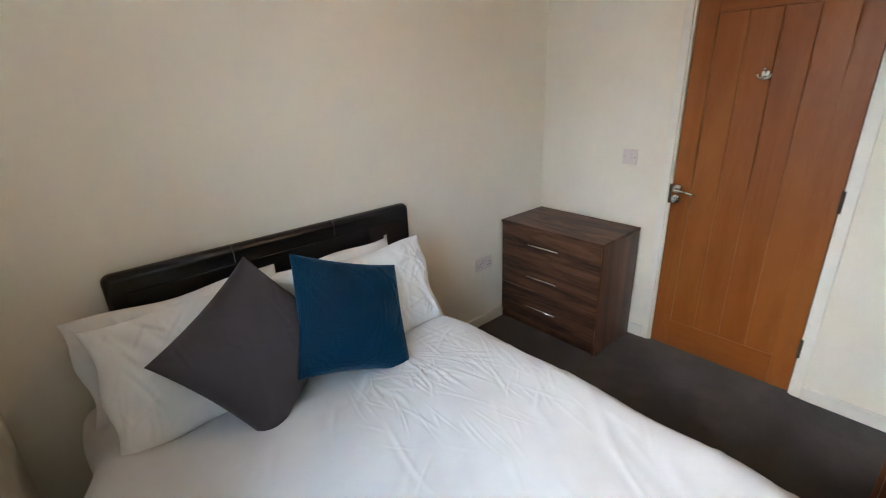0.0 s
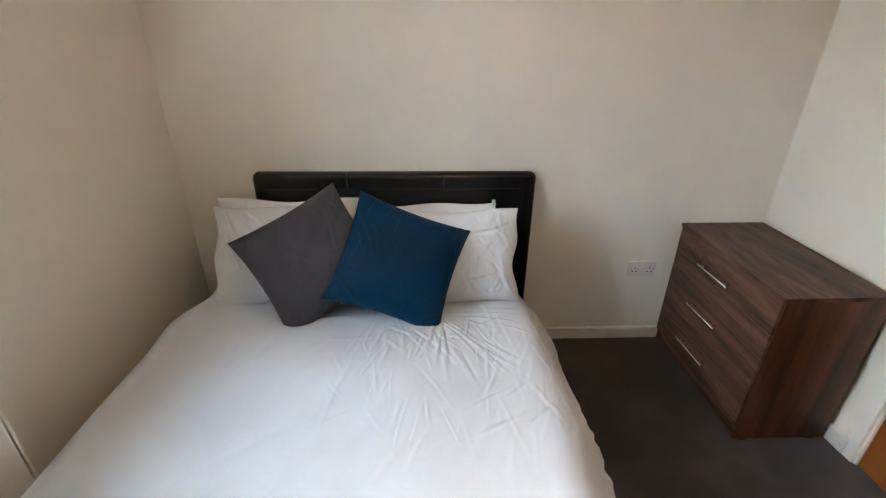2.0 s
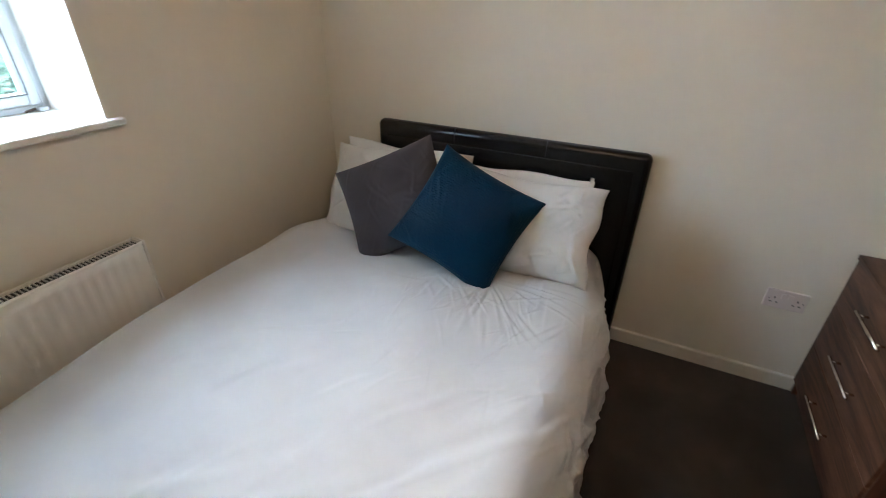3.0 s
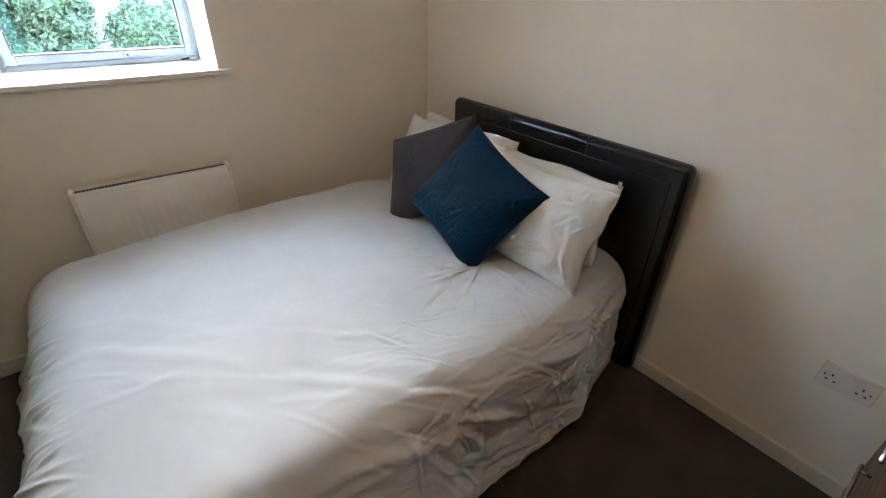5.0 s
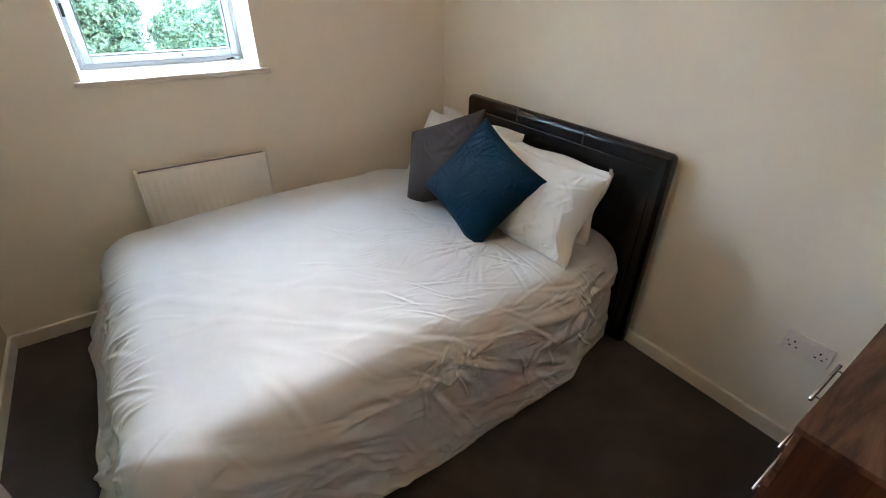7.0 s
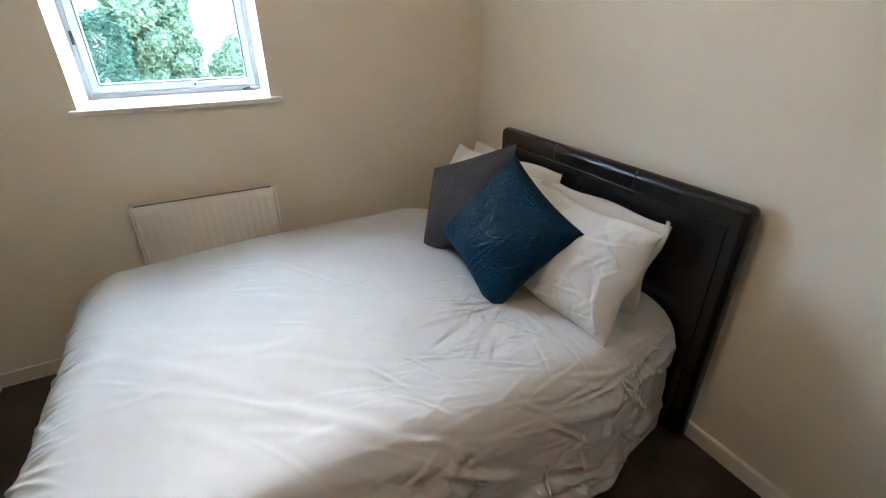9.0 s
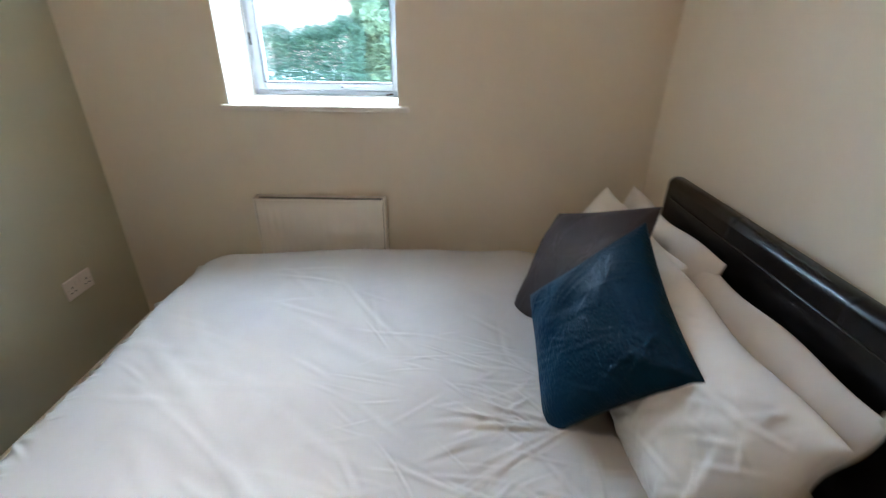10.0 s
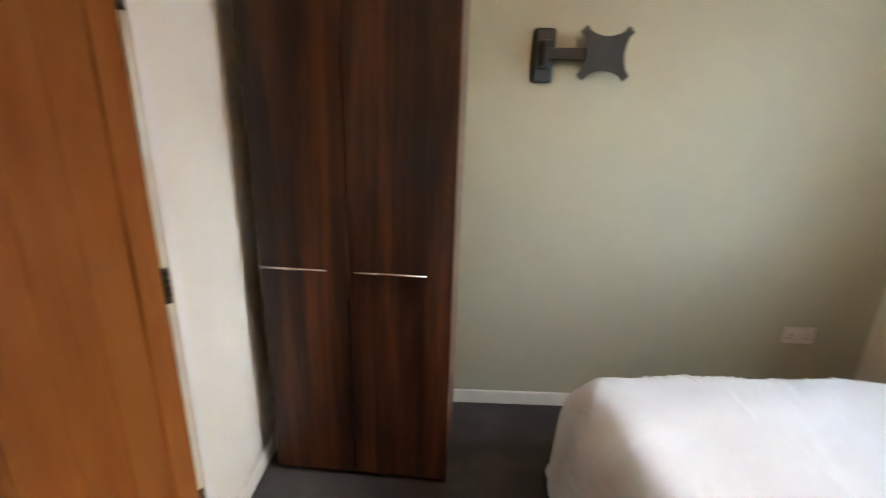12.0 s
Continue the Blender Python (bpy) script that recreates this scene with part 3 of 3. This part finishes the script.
def build_bed():
    bed = thing("bed_frame", (1.02, -1.05, 0), "double bed frame upholstered in black faux leather", "bed")
    x0, x1 = 0.362, 1.690
    hb = part("headboard", boxed(x0, x1, -0.086, -0.018, 0.012, 1.008, 0.030, 6), M_LEATHER, bed, "", True)
    part("padded_panel", boxed(x0 + 0.058, x1 - 0.058, -0.0900, -0.070, 0.030, 0.936, 0.0038, 3), M_LEATHER, hb, "padded centre panel", True)
    for sx in (0.80, 1.25):
        part("seam", boxed(sx - 0.0016, sx + 0.0016, -0.0872, -0.05, 0.940, 1.0088, 0.0007), M_BLACK, hb)
    for a, b in ((0.420, 0.460), (1.555, 1.595)):
        part("side_rail", boxed(a, b, -1.928, -0.095, 0.035, 0.345, 0.010, 3), M_LEATHER, bed)
    part("foot_rail", boxed(0.420, 1.595, -1.97, -1.930, 0.035, 0.345, 0.010, 3), M_LEATHER, bed)
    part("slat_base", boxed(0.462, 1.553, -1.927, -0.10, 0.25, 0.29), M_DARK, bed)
    for a in (0.455, 1.56):
        for b in (-0.15, -1.93):
            part("foot", boxed(a - 0.025, a + 0.025, b - 0.025, b + 0.025, 0.0, 0.036, 0.004), M_BLACK, bed)
    solid("mattress", boxed(0.44, 1.575, -1.925, -0.105, 0.292, 0.515, 0.035, 4), M_MATTRESS, "white mattress on the bed frame", "mattress", kind="", smooth=True)


def smooth_step(a, b, v):
    t = np.clip((v - a) / (b - a), 0, 1)
    return t * t * (3 - 2 * t)


def fold_field(px, py, rng, count, box_area, length, width, height, heading, spread):
    """Sum of soft pinched creases scattered over an area: each a short curved ridge with a hollow beside it."""
    out = np.zeros_like(px)
    ax0, ax1, ay0, ay1 = box_area
    for _ in range(count):
        cx, cy = rng.uniform(ax0, ax1), rng.uniform(ay0, ay1)
        ang = heading + rng.normal(0, spread)
        ln, wd, ht = length * rng.uniform(0.5, 1.5), width * rng.uniform(0.7, 1.5), height * rng.uniform(0.4, 1.3)
        u = (px - cx) * math.cos(ang) + (py - cy) * math.sin(ang)
        v = -(px - cx) * math.sin(ang) + (py - cy) * math.cos(ang) + rng.uniform(-1.0, 1.0) * min(1.0, 0.05 / length) * u * u
        along = np.exp(-(u / ln) ** 2)
        out += ht * along * (np.exp(-(v / wd) ** 2) - 0.6 * np.exp(-((v - 1.9 * wd) / (1.3 * wd)) ** 2))
    return out


def grid_mesh(name, pts, mat):
    """A smooth sheet from an array of rows of points."""
    r, c, _ = pts.shape
    faces = [(i * c + j, i * c + j + 1, (i + 1) * c + j + 1, (i + 1) * c + j) for i in range(r - 1) for j in range(c - 1)]
    me = bpy.data.meshes.new(name)
    me.from_pydata(pts.reshape(-1, 3).tolist(), [], faces)
    me.materials.append(mat)
    me.shade_smooth()
    return me


def build_duvet():
    """A filled duvet draped over the mattress: flat on top, rolled over three edges, hanging in folds."""
    rng = np.random.default_rng(7)
    ix0, ix1, iy0, iy1 = 0.318, 1.440, -1.897, -0.11
    top = 0.572
    hang_l, hang_r, hang_f = 0.48, 0.82, 0.83
    s = np.concatenate([np.linspace(ix0 - hang_l, ix0, 40), np.linspace(ix0, 0.8, 80)[1:], np.linspace(0.8, ix1, 250)[1:], np.linspace(ix1, ix1 + hang_r, 150)[1:]])
    t = np.concatenate([np.linspace(iy0 - hang_f, iy0, 150), np.linspace(iy0, -1.45, 80)[1:], np.linspace(-1.45, iy1, 420)[1:]])
    S, T = np.meshgrid(s, t)
    bx, by = np.clip(S, ix0, ix1), np.clip(T, iy0, 9.0)
    dx, dy = S - bx, T - by
    ln = np.sqrt(dx * dx + dy * dy) + 1e-9
    nx, ny = dx / ln, dy / ln
    r = 0.115 + 0.055 * np.abs(ny) + 0.090 * np.clip(nx, 0, 1)
    quarter = 2.0 * r
    # turn over the edge that begins and ends gently
    u = np.linspace(0, 1, 400)
    turn = smooth_step(0, 1, u) * math.pi / 2
    run, fall = np.cumsum(np.cos(turn)) / 400, np.cumsum(np.sin(turn)) / 400
    arc = np.minimum(ln / quarter, 1.0)
    down = np.maximum(ln - quarter, 0.0)
    limit = 0.385 + 0.014 * np.sin(S * 9) * np.cos(T * 7)
    limit = limit - 0.05 * np.abs(ny) - 0.066 * np.clip(nx, 0, 1)
    down = limit * np.tanh(down / limit * 1.35)
    flare = 0.07 * nx ** 2 + 0.46 * ny ** 4
    flare = np.where(S < ix0, 0.02, flare)
    out = quarter * np.interp(arc, u, run) + flare * down
    drop = quarter * np.interp(arc, u, fall) + down
    X, Y, Z = bx + nx * out, by + ny * out, top - drop
    # loft of the filling, flattened towards the head where the pillows press
    cx, cy = np.clip((bx - ix0) / (ix1 - ix0), 0, 1), np.clip((by - iy0) / (iy1 - iy0), 0, 1)
    puff = 0.040 * smooth_step(0, 0.4, cx) * smooth_step(1, 0.6, cx) * smooth_step(0.86, 0.45, cy)
    puff -= 0.018 * smooth_step(0.62, 0.8, cy) * smooth_step(0.0, 0.25, cx) * smooth_step(1.0, 0.75, cx)
    flat = np.exp(-(ln / 0.16) ** 2)
    slope = 0.006 * smooth_step(0.60, 0.0, cy)
    wave = np.zeros_like(S)
    for k in range(7):
        a, f, ph = rng.uniform(0, math.pi), rng.uniform(5, 15), rng.uniform(0, 6)
        wave += 0.0028 * np.sin(f * (S * math.cos(a) + T * math.sin(a)) + ph + 1.2 * np.sin(4 * S + 3 * T))
    crease = fold_field(S, T, rng, 75, (0.85, 1.60, -1.25, -0.62), 0.055, 0.0042, 0.0017, math.radians(80), 0.4)
    crease += fold_field(S, T, rng, 12, (0.92, 1.6, -1.30, -0.58), 0.045, 0.0042, 0.0015, math.radians(112), 0.3)
    crease += fold_field(S, T, rng, 40, (0.45, 1.6, -1.9, -0.4), 0.11, 0.010, 0.0024, math.radians(60), 0.5)
    crease += fold_field(S, T, rng, 46, (1.28, 1.75, -1.25, -0.30), 0.08, 0.0056, 0.0030, math.radians(75), 0.35)
    crease += fold_field(S, T, rng, 18, (0.95, 1.35, -0.88, -0.68), 0.055, 0.006, 0.0034, math.radians(85), 0.5)
    # long soft folds towards the foot, and a fan pulled out from under the cushions
    crease += fold_field(S, T, rng, 14, (0.75, 1.65, -2.0, -1.2), 0.16, 0.019, 0.0030, math.radians(58), 0.2)
    for k in range(26):
        a, d = math.radians(rng.uniform(-100, 5)), rng.uniform(0.12, 0.36)
        fx, fy = 1.20 + d * math.cos(a), -0.58 + d * math.sin(a)
        crease += fold_field(S, T, rng, 1, (fx, fx, fy, fy), 0.085, 0.0058, 0.0034, a, 0.08)
    crease = 0.0062 * np.tanh(crease / 0.0062)
    # folds of the hanging sides
    side = smooth_step(0.06, 0.45, ln)
    hang = fold_field(S, T, rng, 36, (1.6, 2.15, -1.9, -0.2), 0.19, 0.018, 0.016, math.radians(76), 0.4)
    hang += fold_field(S, T, rng, 150, (1.55, 2.2, -1.9, -0.2), 0.08, 0.0065, 0.0075, math.radians(66), 0.55)
    hang += fold_field(S, T, rng, 50, (0.3, 1.7, -2.5, -1.85), 0.15, 0.020, 0.013, math.radians(95), 0.5)
    hang += fold_field(S, T, rng, 70, (0.3, 1.8, -2.5, -1.95), 0.06, 0.008, 0.009, math.radians(15), 0.6)
    bunch = fold_field(S, T, rng, 130, (0.3, 1.65, -2.35, -2.02), 0.075, 0.0065, 0.0070, math.radians(80), 0.35)
    ripple = 0.008 * np.sin(15 * T + 2.5 * np.sin(3 * T)) * np.abs(nx) + 0.012 * np.sin(17 * S + 2 * np.sin(5 * S)) * np.abs(ny)
    lift = puff * flat + wave + crease + bunch * smooth_step(0.02, 0.12, ln)
    sideways = (hang + ripple) * side
    tilt = smooth_step(0, 1, ln / quarter) * math.pi / 2
    X += nx * np.sin(tilt) * (lift + sideways)
    Y += ny * np.sin(tilt) * (lift + sideways)
    Z += np.cos(tilt) * lift + slope * smooth_step(0.42, 0.0, drop)
    X -= 0.088 * smooth_step(-0.55, -0.15, T) * smooth_step(ix1 - 0.1, ix1 + 0.1, S)
    # the filling slides towards the window wall along the middle of the bed
    X -= 0.06 * smooth_step(0.8, 0.36, S) * smooth_step(-1.85, -1.3, T) * smooth_step(-0.35, -0.65, T)
    Z += 0.015 * smooth_step(0.8, 0.4, S) * np.exp(-(ln / 0.1) ** 2) * smooth_step(-1.75, -1.2, T) * smooth_step(-0.35, -0.65, T)
    # flatter towards the foot on the door's side
    Z -= 0.022 * smooth_step(0.30, 0.95, S) * smooth_step(-1.45, -1.85, T) * smooth_step(0.5, 0.2, ln)
    Z = np.maximum(Z, 0.035)
    X = np.maximum(X, 0.125)
    ob = new("duvet", grid_mesh("duvet", np.stack([X, Y, Z], -1), M_COTTON))
    tagged(ob, "creased white cotton duvet spread over the double bed", "duvet")
    mod = ob.modifiers.new("loft", 'SOLIDIFY')
    mod.thickness, mod.offset = 0.012, -1.0
    # stitched hem along the hanging edge
    edge = np.concatenate([np.stack([X[0, :], Y[0, :], Z[0, :]], -1), np.stack([X[1:, -1], Y[1:, -1], Z[1:, -1]], -1)])[::3]
    cu = bpy.data.curves.new("hem", 'CURVE')
    cu.dimensions = '3D'
    sp = cu.splines.new('POLY')
    sp.points.add(len(edge) - 1)
    for q, p in zip(sp.points, edge):
        q.co = (*p, 1)
    cu.bevel_depth, cu.bevel_resolution = 0.005, 1
    cu.materials.append(M_COTTON)
    hem = new("hem", cu)
    hem.parent = ob


def cushion(name, w, h, thick, mat, at, u, v, label, category, seed, pinch=0.07, wrinkle=0.006, power=0.5, group="", count=26):
    """A stuffed cover with drawn-in sides, pointed corners and a piped seam. u, v: the ways of its width and height."""
    rng = np.random.default_rng(seed)
    n = 110
    g = np.sin(np.linspace(-1, 1, n) * math.pi / 2)
    U, V = np.meshgrid(g, g)
    x = w / 2 * U * (1 - pinch * (1 - V ** 2))
    z = h / 2 * V * (1 - pinch * (1 - U ** 2))
    x = x + 0.012 * np.sin(5 * V + seed) * (1 - V ** 2) * U ** 2 * (category == "pillow")
    z = z + 0.010 * np.sin(4.2 * U + 1.7 * seed) * (1 - U ** 2) * V ** 2 * (category == "pillow")
    body = thick / 2 * (np.clip((1 - np.abs(U) ** 2.6) * (1 - np.abs(V) ** 2.6), 0, 1)) ** power
    rim = smooth_step(1.0, 0.8, np.maximum(np.abs(U), np.abs(V)))
    rows = []
    for sgn in (1, -1):
        wr = fold_field(x, z, rng, count // 3, (-w / 2, w / 2, -h / 2, h / 2), 0.10, 0.016, wrinkle * 0.45, rng.uniform(0.6, 2.4), 0.4)
        wr += fold_field(x, z, rng, count, (-w / 2, w / 2, -h / 2, h / 2), 0.060, 0.0045, wrinkle * 0.38, math.radians(55), 0.4)
        wr += fold_field(x, z, rng, count, (-w / 2, w / 2, -h / 2, h / 2), 0.060, 0.0045, wrinkle * 0.38, math.radians(120), 0.4)
        lump = 0.025 * thick * np.sin(7 * U + seed) * np.cos(6 * V - seed)
        rows.append(np.stack([x, z, sgn * (body + (wr + lump) * rim)], -1))
    a, b = rows
    verts = np.concatenate([a.reshape(-1, 3), b.reshape(-1, 3)])
    faces = []
    for i in range(n - 1):
        for j in range(n - 1):
            q = (i * n + j, i * n + j + 1, (i + 1) * n + j + 1, (i + 1) * n + j)
            faces.append(q)
            faces.append(tuple(n * n + k for k in reversed(q)))
    bm = bmesh.new()
    vs = [bm.verts.new(p) for p in verts]
    for f in faces:
        bm.faces.new([vs[k] for k in f])
    bmesh.ops.remove_doubles(bm, verts=bm.verts, dist=0.0004)
    u = Vector(u).normalized()
    v = Vector(v)
    v = (v - u * v.dot(u)).normalized()
    k = u.cross(v)
    m = Matrix(((u.x, v.x, k.x, at[0]), (u.y, v.y, k.y, at[1]), (u.z, v.z, k.z, at[2]), (0, 0, 0, 1)))
    ob = new(name, finish(name, bm, mat, True))
    ob.matrix_basis = m
    tagged(ob, label, category, group)
    return ob


TAG = (1.478, -0.160, 0.887)


def build_bedding():
    cushion("pillow", 0.71, 0.44, 0.13, M_PILLOW, (0.575, -0.205, 0.702), (1, 0, 0), (0, 0.10, 0.36), "white pillow propped against the headboard, mostly hidden", "pillow", 3, 0.05, 0.008, group="pillows on the bed")
    back = cushion("pillow", 0.70, 0.44, 0.13, M_PILLOW, (1.14, -0.210, 0.676), (1, 0, 0), (0, 0.10, 0.36), "white pillow propped against the black headboard", "pillow", 4, 0.05, 0.008, group="pillows on the bed")
    # sewn-in label that stands up from the seam at the pillow's corner
    bm = boxed(TAG[0] - 0.008, TAG[0] + 0.008, TAG[1] - 0.001, TAG[1] + 0.001, TAG[2] - 0.022, TAG[2] + 0.018)
    bm.transform(back.matrix_basis.inverted())
    tagged(new("label", finish("label", bm, M_PILLOW)), "small white sewn-in label").parent = back
    cushion("pillow", 0.70, 0.43, 0.19, M_PILLOW, (0.612, -0.372, 0.730), (1, 0, 0), (0, 0.17, 0.33), "white creased pillow leaning behind a grey cushion", "pillow", 5, 0.05, 0.011, group="pillows on the bed", count=34)
    cushion("pillow", 0.72, 0.41, 0.19, M_PILLOW, (1.205, -0.385, 0.730), (1, 0, 0), (0, 0.15, 0.33), "white creased pillow leaning behind a blue cushion", "pillow", 6, 0.05, 0.013, group="pillows on the bed", count=64)
    cushion("cushion", 0.475, 0.455, 0.18, M_GREY, (0.711, -0.494, 0.780), (0.385, 0.203, 0.181), (-0.29, 0.17, 0.288), "dark grey square scatter cushion standing on its corner", "cushion", 11, 0.075, 0.005, 0.5)
    cushion("cushion", 0.478, 0.452, 0.175, M_BLUE, (1.058, -0.535, 0.777), (0.43, -0.015, -0.168), (0.165, 0.256, 0.31), "petrol blue velvet scatter cushion with quilted texture", "cushion", 12, 0.085, 0.007, 0.5)


# ---- outside the window ----
def foliage(rng, points, outward, size):
    """Small bent leaves, each two triangles about its midrib, joined in one mesh."""
    n = len(points)
    k = outward + rng.normal(0, 0.7, (n, 3))
    k /= np.linalg.norm(k, axis=1)[:, None]
    u = np.cross(k, rng.normal(0, 1, (n, 3)))
    u /= np.linalg.norm(u, axis=1)[:, None]
    w = np.cross(k, u)
    s = (size * rng.uniform(0.6, 1.4, n))[:, None]
    verts = np.stack([points - u * s, points + (0.45 * w + 0.18 * k) * s, points + u * s, points + (-0.45 * w + 0.18 * k) * s], 1).reshape(-1, 3)
    b = 4 * np.arange(n)
    faces = np.stack([np.stack([b, b + 1, b + 2], 1), np.stack([b, b + 2, b + 3], 1)], 1).reshape(-1, 3)
    return verts, faces


def leafy(name, parent, verts, faces, mat):
    me = bpy.data.meshes.new(name)
    me.from_pydata((verts - np.array(root_place(parent))).tolist(), [], faces.tolist())
    me.materials.append(mat)
    ob = new(name, me)
    ob.parent = parent
    return tagged(ob, kind="stuff")


def unit(v):
    return v / np.linalg.norm(v, axis=1)[:, None]


GROUND = -0.15


def build_bush(name, label, x, y, height, wide, count, mat, seed, size=0.05, narrow=0.55, category="shrub"):
    rng = np.random.default_rng(seed)
    bush = thing(name, (x, y, GROUND), label, category)
    bm = rod(bmesh.new(), (x, y, GROUND), (x + 0.04, y, GROUND + height * 0.55), 0.05, 9, 0.025)
    for k in range(7):
        a = k * 0.9 + seed
        z = GROUND + height * (0.18 + 0.06 * k)
        rod(bm, (x + 0.02, y, z), (x + math.cos(a) * wide * 0.4, y + math.sin(a) * wide * 0.4, z + height * 0.25), 0.02, 7, 0.008)
    part("trunk", bm, M_BARK, bush)
    # clumps of leaves round the crown, and inner leaves that close it round the stem
    m = 110
    a, f, s = rng.uniform(0, 6.28, m), rng.uniform(0.04, 0.98, m), rng.uniform(0.08, 0.22, m)
    pick = rng.integers(0, m, int(count * 0.6))
    reach = wide / 2 * (1 - narrow * f ** 2) * 0.85
    c = np.stack([x + np.cos(a) * reach, y + np.sin(a) * reach, GROUND + height * f], 1)[pick]
    o = unit(rng.normal(0, 1, (len(pick), 3)))
    outer = c + o * (s[pick] * wide * 0.7 * rng.uniform(0.3, 1.0, len(pick)) ** 0.5)[:, None]
    q = count - len(pick)
    f = rng.uniform(0.02, 0.93, q)
    r = wide / 2 * (1 - narrow * f ** 2) * rng.uniform(0.1, 0.95, q)
    a = rng.uniform(0, 6.283, q)
    inner = np.stack([x + np.cos(a) * r, y + np.sin(a) * r, GROUND + height * f], 1)
    v, fc = foliage(rng, np.concatenate([outer, inner]), np.concatenate([o, unit(rng.normal(0, 1, (q, 3)))]), size)
    leafy("crown", bush, v, fc, mat)


def build_outside():
    solid("ground", boxed(-400, 400, -400, 400, GROUND - 0.3, GROUND), M_BOUNCE_GROUND, "ground outside the window, made pale to bounce light indoors", "ground")
    rng = np.random.default_rng(20)
    hedge = thing("hedge", (-4.6, -4.2, GROUND), "dense dark green clipped garden hedge", "hedge")
    for k in range(8):
        yk = -8.2 + k * 0.82
        bm = rod(bmesh.new(), (-4.6, yk, GROUND), (-4.58, yk + 0.03, 1.0), 0.04, 8, 0.02)
        for q in range(5):
            rod(bm, (-4.6, yk, 0.1 + q * 0.18), (-4.6 + 0.35 * math.cos(q * 2.2), yk + 0.35 * math.sin(q * 2.2), 0.4 + q * 0.2), 0.014, 6, 0.006)
        part("trunk", bm, M_BARK, hedge)

    # clipped top, uneven face and dense inside
    n = 130000
    y = rng.uniform(-8.6, -2.0, n)
    top = 1.33 + 0.10 * np.sin(1.9 * y) + 0.06 * np.sin(5.3 * y + 1) + 0.04 * np.sin(13 * y)
    z = GROUND + 0.03 + (top - GROUND - 0.03) * rng.uniform(0, 1, n)
    kind = rng.uniform(0, 1, n)
    roof = kind < 0.3
    inside = kind > 0.72
    x = -4.08 - 0.28 * (z / 1.4) ** 2 + 0.09 * np.sin(4 * y + 3 * z) + rng.normal(0, 0.07, n)
    x = np.where(roof | inside, rng.uniform(-4.9, -4.15, n), x)
    z = np.where(roof, top + rng.normal(0, 0.05, n), z)
    face = np.where(roof[:, None], np.array([0.0, 0.0, 1.0]), np.array([1.0, 0.0, 0.3]))
    v, f = foliage(rng, np.stack([x, y, z], 1), face, 0.021)
    leafy("crown", hedge, v, f, M_HEDGE)
    for i, (bx, by, bh, bw, many) in enumerate(((-4.9, -1.78, 2.75, 1.2, 110000), (-4.8, -0.6, 1.45, 1.5, 70000), (-5.0, 0.9, 1.4, 1.7, 50000))):
        build_bush("garden_shrub", "tall pale green leafy shrub" if i == 0 else "low pale green leafy shrub", bx, by, bh, bw, many, M_SHRUB, 40 + i, 0.025, 0.5)
    # low house across the garden
    house = thing("house", (-18, -8, GROUND), "low pink brick house with a grey tiled roof", "house")
    part("wall", boxed(-22, -17.5, -22, 4, GROUND, 2.45), M_RENDER, house)
    bm = bmesh.new()
    prof = [(-17.1, 2.45), (-19.75, 4.1), (-22.4, 2.45)]
    a = [bm.verts.new((px, -22.4, pz)) for px, pz in prof]
    b = [bm.verts.new((px, 4.4, pz)) for px, pz in prof]
    bm.faces.new(a)
    bm.faces.new(b)
    for i in range(3):
        bm.faces.new((a[i], a[(i + 1) % 3], b[(i + 1) % 3], b[i]))
    part("roof", bm, M_ROOF, house)
    part("gutter", rod(bmesh.new(), (-17.05, -22.4, 2.42), (-17.05, 4.4, 2.42), 0.08, 10), M_GUTTER, house)
    for y in (-14.0, -4.1):
        wn_ = part("window", boxed(-17.52, -17.46, y - 0.28, y + 0.28, 1.35, 1.95, 0.01), M_UPVC, house)
        part("pane", boxed(-17.458, -17.452, y - 0.22, y + 0.22, 1.40, 1.90), M_FARGLASS, wn_)


build_shell()
build_skirtings()
build_door()
build_window()
build_ceiling_light()
build_radiator()
plate_thing("wall_socket", "white double wall socket above the skirting", "socket", 0.153, 0.090, (2.336, 0.0, 0.452), 0, True)
plate_thing("wall_socket", "white double socket low on the sage green wall", "socket", 0.153, 0.090, (0.362, YS, 0.466), 180, True)
plate_thing("light_switch", "white single light switch beside the door", "switch", 0.090, 0.090, (XE, -0.633, 1.137), -90, False)
build_tv_bracket()
build_drawers()
build_wardrobe()
build_bed()
build_duvet()
build_bedding()
build_outside()
